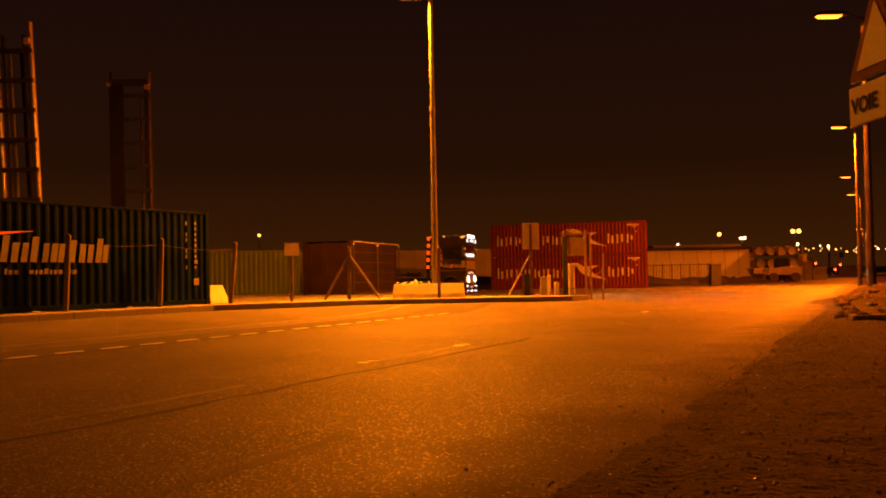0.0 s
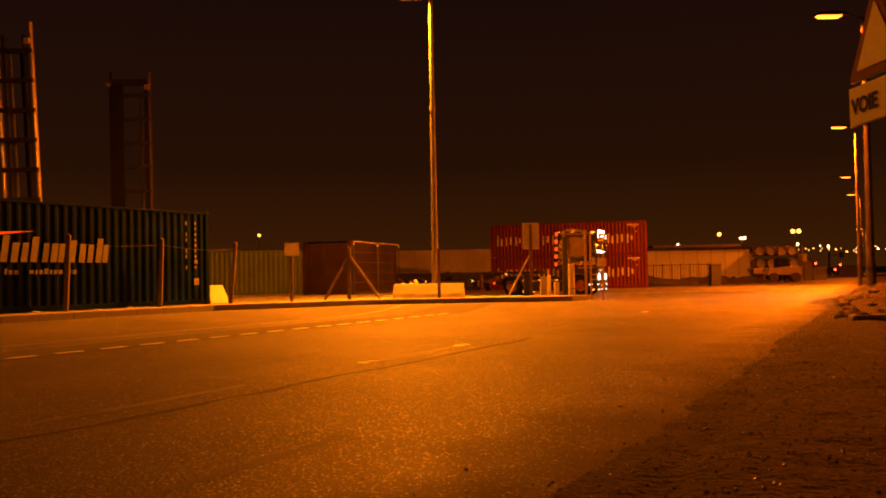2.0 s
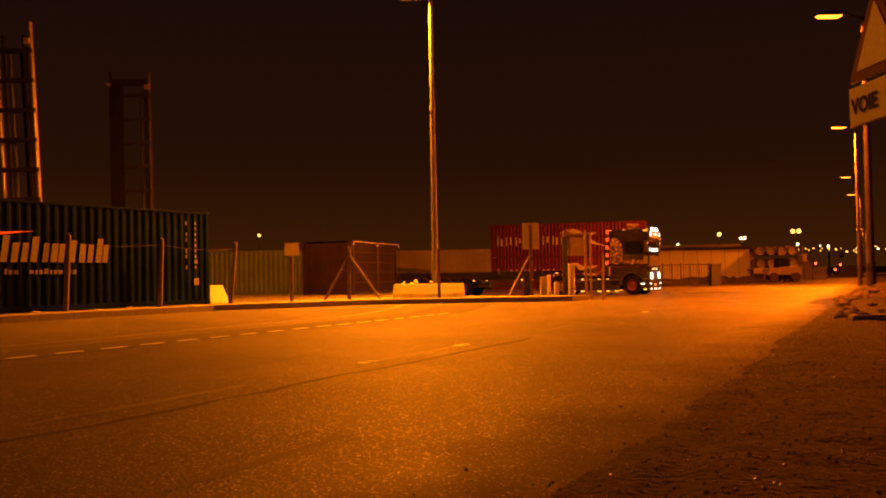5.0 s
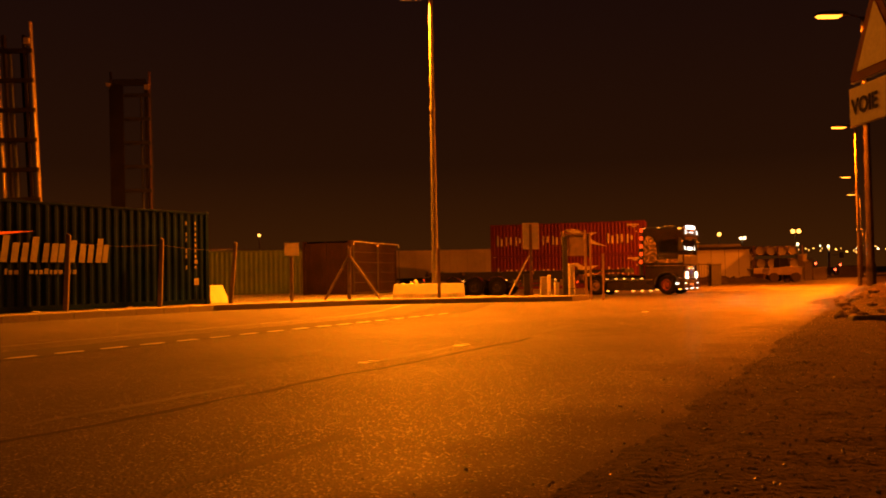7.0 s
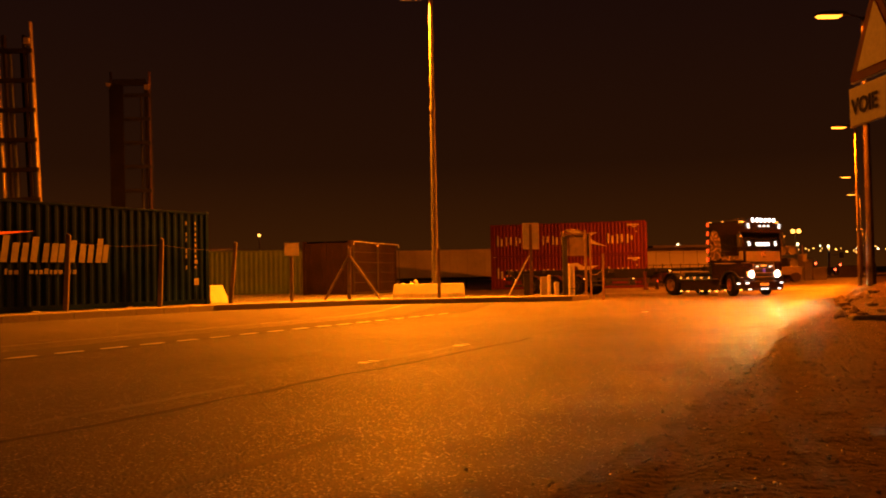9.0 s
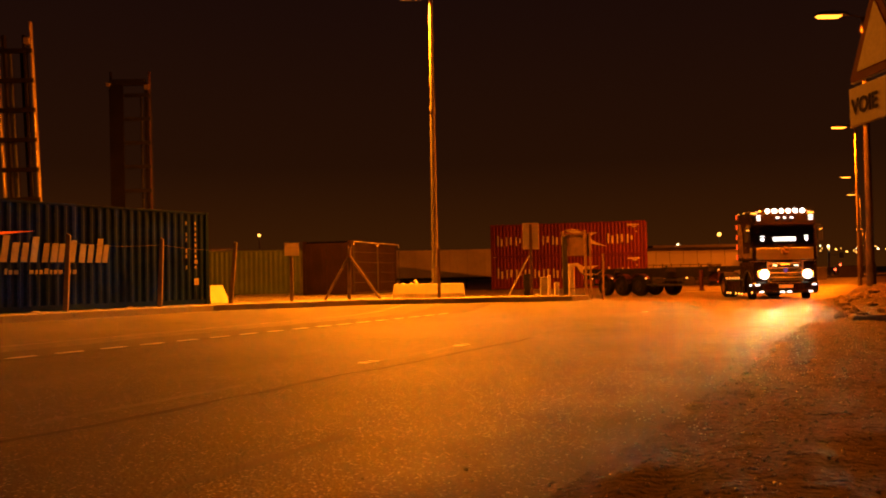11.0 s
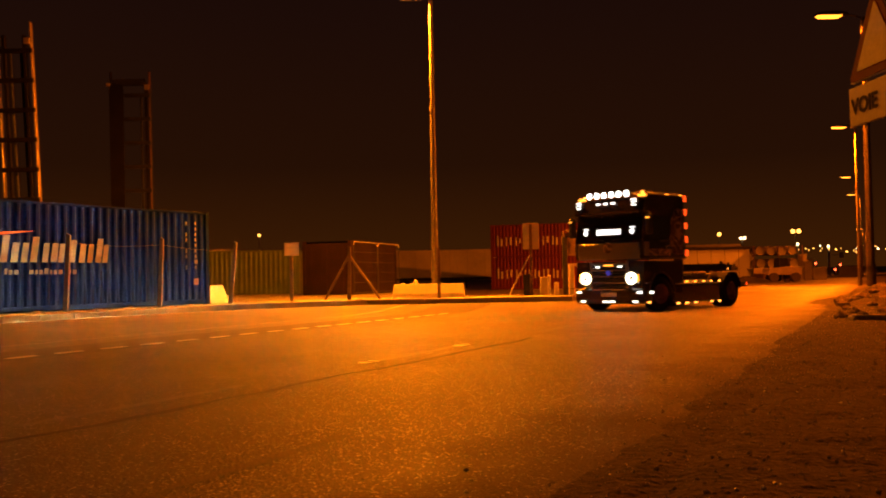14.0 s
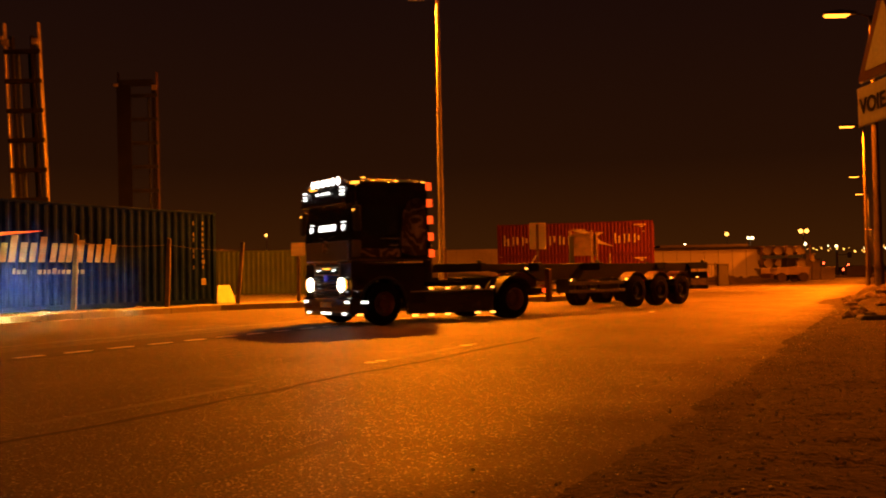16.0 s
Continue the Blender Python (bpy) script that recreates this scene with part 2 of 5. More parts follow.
def B(*boxes, bevel=0.0):
    """A bmesh of boxes, each (lo, hi)."""
    bm = bmesh.new()
    for lo, hi in boxes:
        box(bm, lo, hi, bevel)
    return bm


def C(*rods, seg=12):
    """A bmesh of rods, each (start, end, radius, end radius)."""
    bm = bmesh.new()
    for rod in rods:
        cyl(bm, *rod, seg=seg)
    return bm


def thing(name, m, label, category, group="", kind=""):
    ob = new(name)
    ob.empty_display_size = 0.3
    ob.matrix_basis = m
    return tagged(ob, label, category, group, kind)


def letters(name, text, size, mat, parent, m, thick=0.004, label=""):
    cu = bpy.data.curves.new(name, "FONT")
    cu.body, cu.size, cu.extrude, cu.align_x = text, size, thick, "CENTER"
    cu.offset = size * 0.03
    tmp = new(name + "_tmp", cu)
    me = bpy.data.meshes.new_from_object(tmp.evaluated_get(bpy.context.evaluated_depsgraph_get()))
    bpy.data.objects.remove(tmp)
    me.materials.clear()
    me.materials.append(mat)
    return part(name, me, mat, parent, label, m=m)


# ---- the lie of the land ----
ROAD = Vector((0.43, 0.903))
ACROSS = Vector((0.903, -0.43))
EDGE = [(-32.0, -20.6), (-10.37, 21.55), (-7.0, 27.9), (-2.6, 31.0), (4.25, 31.0)]
YARD = EDGE + [(5.0, 32.2), (3.5, 35.0), (-1.0, 37.0), (-1.2, 49.0), (-70.0, 49.0), (-70.0, -20.6)]


def smooth_step(v):
    v = min(1.0, max(0.0, v))
    return v * v * (3 - 2 * v)


def inside(x, y, poly):
    hit = False
    for (ax, ay), (bx, by) in zip(poly, poly[1:] + poly[:1]):
        if (ay > y) != (by > y) and x < (bx - ax) * (y - ay) / (by - ay) + ax:
            hit = not hit
    return hit


def away(x, y, poly):
    best = 1e9
    for (ax, ay), (bx, by) in zip(poly, poly[1:] + poly[:1]):
        dx, dy = bx - ax, by - ay
        t = min(1, max(0, ((x - ax) * dx + (y - ay) * dy) / (dx * dx + dy * dy)))
        best = min(best, math.hypot(x - ax - t * dx, y - ay - t * dy))
    return best


def road_z(x, y):
    """Height of the carriageway, which rises a little towards the kerb."""
    if x > 12 or y > 56 or x < -75:
        return 0.0
    return 0.215 if inside(x, y, YARD) else 0.215 * smooth_step(1 - away(x, y, YARD) / 3.2)


def land_z(x, y):
    if -75 < x < 12 and y < 56 and inside(x, y, YARD):
        return 0.215 + 0.16 * smooth_step(away(x, y, YARD) / 0.5 - 0.2)
    return road_z(x, y)


def steps(*spans):
    out = []
    for a, b, k in spans:
        out += [a + (b - a) * i / k for i in range(k)]
    return out + [spans[-1][1]]


def build_ground():
    xs = steps((-3000, -300, 6), (-300, -60, 8), (-60, -20, 20), (-20, 14, 85), (14, 60, 23), (60, 300, 10), (300, 3000, 6))
    ys = steps((-3000, -200, 5), (-200, -24, 8), (-24, 14, 22), (14, 58, 110), (58, 120, 24), (120, 400, 14), (400, 3500, 7))
    vs = [(x, y, land_z(x, y)) for y in ys for x in xs]
    k = len(xs)
    fs = [(j * k + i, j * k + i + 1, (j + 1) * k + i + 1, (j + 1) * k + i) for j in range(len(ys) - 1) for i in range(k - 1)]
    me = bpy.data.meshes.new("ground")
    me.from_pydata(vs, [], fs)
    me.materials.append(ASPHALT)
    me.polygons.foreach_set("use_smooth", [True] * len(me.polygons))
    return tagged(new("ground", me), "worn dark asphalt of a wide dock road", "road", kind="structure")


ground = build_ground()


def on_road(n, s):
    """Plan of a point n metres across from the camera's line and s metres along the road."""
    return ACROSS.x * n + ROAD.x * s, ACROSS.y * n + ROAD.y * s


def ribbon(name, mat, n0, n1, s0, s1, lift, wobble=0.0, pieces=1, label="", rise=0.0):
    bm = bmesh.new()
    rows = []
    for i in range(pieces + 1):
        s = s0 + (s1 - s0) * i / pieces
        w = wobble * noise.noise((s * 0.9, n0, 0.3))
        q = wobble * noise.noise((s * 1.7, n1, 7.3)) * 0.5
        row = []
        for n in (n0 + w, n1 + w + q):
            x, y = on_road(n, s)
            row.append(bm.verts.new((x, y, road_z(x, y) + lift)))
        rows.append(row)
    for a, b in zip(rows, rows[1:]):
        bm.faces.new((a[0], a[1], b[1], b[0]))
    if rise:
        out = bmesh.ops.extrude_face_region(bm, geom=bm.faces[:])
        bmesh.ops.translate(bm, vec=(0, 0, rise), verts=[v for v in out["geom"] if isinstance(v, bmesh.types.BMVert)])
    return part(name, bm, mat, ground, label)


def build_markings():
    ribbon("asphalt_patch", PATCH, -13.1, -11.5, -20, 34, 0.004, 0.12, 60, "darker strip of newer asphalt along the lane line")
    for i in range(22):
        s = 5.0 + i * 0.93
        ribbon("lane_dash", ROADPAINT, -11.9, -11.78, s, s + 0.52, 0.006, rise=0.004)
    ribbon("edge_line", EDGEPAINT, -14.3, -14.2, -20, 27.5, 0.008, 0.03, 60, "faint worn white edge line")
    ribbon("tar_joint", TAR, -5.60, -5.51, -20, 15.4, 0.005, 0.14, 260, "ragged dark joint between two asphalt layers")
    ribbon("asphalt_seam", SEAM, -3.46, -3.38, -6, 5.6, 0.004, 0.16, 120, "ragged dark edge of an old asphalt patch")
    for a, b in ((10.35, 10.5), (10.62, 10.7), (13.3, 13.5), (13.62, 13.66), (25.9, 26.3)):
        ribbon("paint_scrap", ROADPAINT, -6.2, -6.05, a, b, 0.007, rise=0.003)
    for a, b in ((5.1, 7.9), (10.2, 13.2), (16.8, 19.2), (23.2, 25.6)):
        ribbon("worn_line", WORNPAINT, -6.16, -6.04, a, b, 0.005, 0.04, 14, "almost worn away white centre line")


build_markings()
# Pale strip stands in for the headlight beam lying across the road.
strip = part("pale_beam_strip", B(((-7.5, -0.22, 0.0), (7.5, 0.22, 0.008))), CONCRETE, ground, "pale strip across the road, painted for the headlight beam", m=pose(15.9, 53.2, 0, 0, 0, 12.8))


def build_pavement():
    """Footway strip behind the kerb, with the kerb as single stones."""
    bm = bmesh.new()
    deep = [1.35, 1.35, 1.5, 3.4, 3.0]
    rows = []
    for i, (x, y) in enumerate(EDGE):
        a = Vector(EDGE[max(0, i - 1)])
        b = Vector(EDGE[min(len(EDGE) - 1, i + 1)])
        d = (b - a).normalized()
        back = Vector((-d.y, d.x))
        rows.append([Vector((x, y)) + back * k * deep[i] for k in (0.06, 0.5, 1.0)])
    rows[-1] = [Vector((4.25, 31.06)), Vector((4.3, 32.3)), Vector((3.3, 34.2))]
    fine = []
    for a, b in zip(rows, rows[1:]):
        for k in range(12):
            fine.append([p.lerp(q, k / 12) for p, q in zip(a, b)])
    fine.append(rows[-1])
    vv = [[bm.verts.new((p.x, p.y, 0.382 + 0.012 * noise.noise((p.x, p.y, 0)))) for p in r] for r in fine]
    for a, b in zip(vv, vv[1:]):
        for i in range(2):
            bm.faces.new((a[i], a[i + 1], b[i + 1], b[i]))
    out = bmesh.ops.extrude_face_region(bm, geom=bm.faces[:])
    bmesh.ops.translate(bm, vec=(0, 0, -0.3), verts=[v for v in out["geom"] if isinstance(v, bmesh.types.BMVert)])
    pav = tagged(part("pavement", bm, PAVING, label="dusty asphalt footway behind a low kerb"), "", "pavement", kind="structure")
    stone = mesh_of("kerb_stone", B(((0.002, -0.07, -0.3), (0.998, 0.075, 0.115)), bevel=0.012), KERB)
    tips = EDGE + [(5.0, 32.2), (3.5, 35.0)]
    for (ax, ay), (bx, by) in zip(tips, tips[1:]):
        if ay < -15:
            ax, ay = -21.0, 0.84
        d = Vector((bx - ax, by - ay))
        k = max(1, round(d.length))
        for i in range(k):
            p = Vector((ax, ay)) + d * (i / k)
            o = new("kerb_stone", stone)
            o.parent = pav
            o.matrix_basis = Matrix.Translation((p.x, p.y, 0.27 + random.uniform(-0.006, 0.006))) @ Matrix.Rotation(math.atan2(d.y, d.x) + random.uniform(-0.006, 0.006), 4, "Z") @ Matrix.Diagonal((d.length / k, 1, 1, 1))
    return pav


build_pavement()


def verge_z(x, y):
    n, s = x * ACROSS.x + y * ACROSS.y, x * ROAD.x + y * ROAD.y
    edge = -1.66 + 0.18 * noise.noise((s * 0.35, 3, 0)) + 0.1 * noise.noise((s * 1.3, 5, 0)) + 0.05 * noise.noise((s * 4.1, 7, 0))
    t = smooth_step((n - edge) / 0.75)
    ruts = 0.05 * math.exp(-((n + 1.08 - 0.08 * math.sin(s * 0.3)) / 0.14) ** 2) + 0.04 * math.exp(-((n - 0.15 - 0.15 * math.sin(s * 0.2)) / 0.2) ** 2)
    rough = 0.55 + 0.45 * smooth_step((n + 0.2) / 0.6)
    lumps = 0.03 * noise.noise((x * 1.1, y * 1.1, 1)) + rough * (0.03 * noise.noise((x * 2.7, y * 2.7, 2)) + 0.024 * noise.noise((x * 6.5, y * 6.5, 4)))
    heap = 0.0
    for hx, hy, wide, deep, tall in ((14.2, 29.5, 1.3, 2.0, 0.34), (12.6, 27.0, 0.8, 1.0, 0.2), (15.7, 32.6, 1.3, 1.6, 0.5), (12.4, 24.2, 0.9, 0.8, 0.2), (13.9, 25.6, 0.8, 1.0, 0.3)):
        heap += tall * math.exp(-((x - hx) / wide) ** 2 - ((y - hy) / deep) ** 2)
    return -0.018 + t * (0.1 + lumps - ruts) + heap * (0.85 + 0.6 * noise.noise((x * 1.6, y * 1.6, 6)) + 0.5 * noise.noise((x * 3.5, y * 3.5, 8)))


def build_verge():
    ns = [-2.8 + 0.07 * i for i in range(85)] + [3.3, 3.9, 4.8, 6.0, 8.0, 11.0, 16.0]
    ss = [-14 + 0.5 * i for i in range(32)] + [2.0 + 0.07 * i for i in range(286)] + [22.02 + 0.2 * i for i in range(90)] + [40.02 + 0.5 * i for i in range(32)] + [56 + 4 * i for i in range(36)]
    vs = []
    for s in ss:
        for n in ns:
            x, y = on_road(n, s)
            vs.append((x, y, verge_z(x, y)))
    k = len(ns)
    fs = [(j * k + i, j * k + i + 1, (j + 1) * k + i + 1, (j + 1) * k + i) for j in range(len(ss) - 1) for i in range(k - 1)]
    me = bpy.data.meshes.new("verge")
    me.from_pydata(vs, [], fs)
    me.materials.append(SAND)
    me.polygons.foreach_set("use_smooth", [True] * len(me.polygons))
    tagged(new("verge", me), "rutted sandy verge with loose gravel and heaps", "ground", kind="structure")


build_verge()


def pebble(bm, p, r):
    out = bmesh.ops.create_icosphere(bm, subdivisions=1, radius=r)
    k = random.random() * 50
    for v in out["verts"]:
        v.co *= 0.75 + 0.5 * random.random()
        v.co.z *= 0.6
        v.co += Vector(p)


def build_gravel():
    vs, fs = [], []
    rnd = random.Random(4)
    base = [(1, 0, 0), (-1, 0, 0), (0, 1, 0), (0, -1, 0), (0, 0, 1), (0, 0, -1)]
    tri = [(0, 2, 4), (2, 1, 4), (1, 3, 4), (3, 0, 4), (2, 0, 5), (1, 2, 5), (3, 1, 5), (0, 3, 5)]
    for i in range(6500):
        s = 2.5 + 24 * rnd.random() ** 1.7
        n = rnd.gauss(-0.7, 0.75) if i % 9 else rnd.uniform(-5, 2.5)
        x, y = on_road(n, s)
        r = 0.004 + (0.012 if i % 9 else 0.003) * rnd.random() ** 3
        z = max(verge_z(x, y), road_z(x, y)) + r * 0.3
        k = len(vs)
        a = rnd.random() * 6.3
        for bx, by, bz in base:
            q = r * (0.7 + 0.6 * rnd.random())
            vs.append((x + q * (bx * math.cos(a) - by * math.sin(a)), y + q * (bx * math.sin(a) + by * math.cos(a)), z + q * bz * 0.6))
        fs += [tuple(k + j for j in t) for t in tri]
    me = bpy.data.meshes.new("gravel")
    me.from_pydata(vs, [], fs)
    me.materials.append(GRAVEL)
    tagged(new("gravel", me), "loose pale gravel strewn along the road's edge", "gravel", kind="stuff")


build_gravel()


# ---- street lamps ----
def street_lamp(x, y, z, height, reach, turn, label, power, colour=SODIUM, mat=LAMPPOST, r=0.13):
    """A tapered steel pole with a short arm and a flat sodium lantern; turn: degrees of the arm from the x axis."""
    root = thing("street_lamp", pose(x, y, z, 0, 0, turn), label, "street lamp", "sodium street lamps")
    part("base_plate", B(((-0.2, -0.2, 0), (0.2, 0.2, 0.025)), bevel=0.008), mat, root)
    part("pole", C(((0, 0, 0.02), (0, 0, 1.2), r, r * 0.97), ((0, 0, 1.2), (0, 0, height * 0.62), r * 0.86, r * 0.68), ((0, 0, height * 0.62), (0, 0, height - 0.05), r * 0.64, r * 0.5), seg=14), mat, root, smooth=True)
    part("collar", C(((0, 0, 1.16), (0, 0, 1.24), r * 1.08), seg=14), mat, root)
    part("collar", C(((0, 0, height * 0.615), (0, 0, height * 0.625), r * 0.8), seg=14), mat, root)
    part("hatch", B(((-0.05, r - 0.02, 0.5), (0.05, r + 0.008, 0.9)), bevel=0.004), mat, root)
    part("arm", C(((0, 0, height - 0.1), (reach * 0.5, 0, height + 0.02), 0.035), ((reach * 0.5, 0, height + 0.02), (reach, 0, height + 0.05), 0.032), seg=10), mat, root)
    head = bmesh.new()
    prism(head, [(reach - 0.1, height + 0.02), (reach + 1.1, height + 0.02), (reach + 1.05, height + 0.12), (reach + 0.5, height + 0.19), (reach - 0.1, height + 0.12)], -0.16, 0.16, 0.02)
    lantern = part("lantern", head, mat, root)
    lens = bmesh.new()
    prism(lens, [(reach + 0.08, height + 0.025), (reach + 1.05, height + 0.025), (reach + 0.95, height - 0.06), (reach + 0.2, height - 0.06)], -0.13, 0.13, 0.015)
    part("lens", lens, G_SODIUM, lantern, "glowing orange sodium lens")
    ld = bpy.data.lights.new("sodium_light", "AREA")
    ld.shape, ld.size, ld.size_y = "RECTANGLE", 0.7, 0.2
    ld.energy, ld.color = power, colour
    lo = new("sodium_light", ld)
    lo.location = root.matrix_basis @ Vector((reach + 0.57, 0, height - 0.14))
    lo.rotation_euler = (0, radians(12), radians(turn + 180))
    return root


street_lamp(-0.29, 33.3, 0.37, 10.95, 0.15, 180, "tall unseen street lamp added to light the near road and sign", 13000, r=0.14)
for x, y in ((15.9, 34.3), (27.15, 60.2), (41.9, 93.0), (52.2, 115.0), (98.0, 215.0), (99.5, 217.0)):
    street_lamp(x, y, 0.04 if y < 50 else 0.0, 10.55 if y < 50 else 10.4, 0.7 if y < 50 else 0.5, 180, "steel street lamp with a glowing orange lantern on sand", 8800 if y < 50 else 21000 if y < 80 else 3000, DEEP_SODIUM, DARKPOST, r=0.17 if y < 50 else 0.13)
# Unseen lamp added behind to the left, lighting the near road and sign.
street_lamp(-22.4, -1.6, 0.37, 10.5, 0.15, 0, "unseen street lamp added to light the near road and sign", 1700)


# ---- shipping containers ----
def corrugated(length, z0, z1, depth=0.036, pitch=0.278, inset=0.0):
    """An upright trapezoid-profiled steel wall along x, its outer face at y = 0."""
    bm = bmesh.new()
    xs = []
    k = max(1, round((length - 2 * inset) / pitch))
    p = (length - 2 * inset) / k
    for i in range(k):
        a = inset + i * p
        xs += [(a, -depth), (a + p * 0.26, -depth), (a + p * 0.5, 0), (a + p * 0.76, 0)]
    xs.append((length - inset, -depth))
    rows = [[bm.verts.new((x, y, z)) for x, y in xs] for z in (z0, z1)]
    back = [[bm.verts.new((x, y - 0.004, z)) for x, y in xs] for z in (z0, z1)]
    for r in (rows, back):
        for i in range(len(xs) - 1):
            bm.faces.new((r[0][i], r[0][i + 1], r[1][i + 1], r[1][i]))
    return bm


def container(m, length, height, paint, label, group=""):
    """Outer long side on y = 0, x along it; the other side at y = 2.44; doors at the far x end."""
    root = thing("shipping_container", m, label, "container", group)
    w = 2.438
    part("floor_frame", B(((0.0, 0.02, 0.03), (length, 0.10, 0.17)), ((0.0, w - 0.10, 0.03), (length, w - 0.02, 0.17)), ((0.02, 0.1, 0.12), (length - 0.02, w - 0.1, 0.17)), bevel=0.004), paint, root)
    side = mesh_of("side_wall", corrugated(length - 0.3, 0.17, height - 0.06), paint)
    part("side_wall", side, paint, root, m=Matrix.Translation((0.15, w - 0.02, 0)))
    part("side_wall", side, paint, root, m=Matrix.Translation((length - 0.15, 0.02, 0)) @ Matrix.Rotation(math.pi, 4, "Z"))
    part("end_wall", corrugated(w - 0.3, 0.17, height - 0.06), paint, root, m=Matrix.Translation((0.02, 0.15, 0)) @ Matrix.Rotation(math.pi / 2, 4, "Z"))
    for y in (0.0, w - 0.06):
        part("top_rail", B(((0.1, y + 0.005, height - 0.075), (length - 0.1, y + 0.055, height - 0.012)), bevel=0.006), paint, root)
    part("roof", corrugated(w - 0.12, 0.1, length - 0.1, 0.02, 0.21), paint, root, m=Matrix.Translation((0.0, 0.06, height - 0.014)) @ Matrix(((0, 0, 1, 0), (1, 0, 0, 0), (0, 1, 0, 0), (0, 0, 0, 1))))
    for x in (0.0, length - 0.15):
        for y in (0.0, w - 0.15):
            part("corner_post", B(((x, y, 0.118), (x + 0.15, y + 0.15, height - 0.118)), bevel=0.012), paint, root)
            for z in (0, height - 0.118):
                part("corner_casting", B(((x - 0.004, y - 0.004, z), (x + 0.154, y + 0.154, z + 0.118)), bevel=0.012), paint, root)
    for i, y in enumerate((0.16, w / 2 + 0.004)):
        d = part("door", B(((length - 0.06, y, 0.17), (length - 0.012, y + w / 2 - 0.165, height - 0.1)), bevel=0.008), paint, root)
        for k in (0.25, 0.78):
            yy = y + k * (w / 2 - 0.165)
            rod = part("lock_rod", C(((length + 0.012, yy, 0.12), (length + 0.012, yy, height - 0.1), 0.017), seg=8), paint, d)
        for z in (0.5, 1.0, 1.6, 2.1):
            part("hinge", B(((length - 0.02, (y - 0.01) if i == 0 else (y + w / 2 - 0.19), z), (length + 0.02, (y + 0.05) if i == 0 else (y + w / 2 - 0.13), z + 0.09)), bevel=0.004), paint, d)
    return root


def wall_mark(root, name, x0, x1, z0, z1, mat, label="", lean=0.0, y=-0.004):
    """A flat painted shape on the outer side wall: a slanted bar."""
    bm = bmesh.new()
    h = (z1 - z0) * lean
    prism(bm, [(x0, z0), (x1, z0), (x1 + h, z1), (x0 + h, z1)], y, y + 0.012)
    return part(name, bm, mat, root, label)


def side_pose(p, q, z, length, anchor=1.0):
    """The pose of a container whose outer side runs from p towards q, with q its end."""
    d = (Vector(q) - Vector(p)).normalized()
    o = Vector(q) - d * length * anchor
    return Matrix.Translation((o.x, o.y, z)) @ Matrix.Rotation(math.atan2(d.y, d.x), 4, "Z")


def build_blue():
    m = side_pose((-11.04, 22.95), (-7.40, 29.18), 0.382, 12.192)
    root = container(m, 12.192, 2.896, BLUE, "long dark blue corrugated shipping container with white markings")
    L = 12.192
    # the owner's name as plain slanted bars, an orange swoosh over it, and a line of small bars under it
    for x0, x1, tall in ((3.05, 3.6, 0.66), (3.75, 3.92, 0.66), (4.2, 4.36, 0.66), (4.46, 4.9, 0.48), (4.98, 5.16, 0.68), (5.27, 5.73, 0.5), (5.82, 6.34, 0.66), (6.42, 6.82, 0.5), (6.98, 7.22, 0.6), (7.3, 7.74, 0.5), (7.84, 8.24, 0.66)):
        # a broad bar at the front of each block, a shorter one behind it
        w = x1 - x0
        wall_mark(root, "name_bar", x0, x0 + min(w, 0.19), 1.30, 1.30 + tall, WHITEPAINT, lean=0.15)
        if w > 0.3:
            wall_mark(root, "name_bar", x1 - 0.17, x1, 1.30, 1.30 + min(tall, 0.5), WHITEPAINT, lean=0.15)
    sw = bmesh.new()
    prism(sw, [(2.4, 1.72), (4.0, 1.98), (5.1, 2.07), (6.0, 2.11), (5.1, 2.0), (4.0, 1.84), (2.6, 1.6)], -0.004, 0.008)
    part("swoosh", sw, ORANGEPAINT, root, "orange painted swoosh")
    x = 5.1
    for i in range(15):
        w = 0.07 + 0.05 * ((i * 7) % 3) / 2
        if i not in (3, 4, 12):
            wall_mark(root, "address_bar", x, x + w, 0.99, 0.99 + (0.11 if i % 4 else 0.15), WHITEPAINT, lean=0.1)
        x += w + 0.05
    for i in range(9):
        z = 2.58 - i * 0.17
        wall_mark(root, "code_bar", L - 0.62, L - 0.56, z - 0.1, z, WHITEPAINT)
        if i % 3 != 1:
            wall_mark(root, "code_bar", L - 1.0, L - 0.95, z - 0.12, z, WHITEPAINT)
    wall_mark(root, "code_plate", L - 0.66, L - 0.46, 0.62, 0.82, WHITEPAINT)
    wall_mark(root, "code_plate", L - 0.64, L - 0.5, 1.28, 1.4, WHITEPAINT)


build_blue()


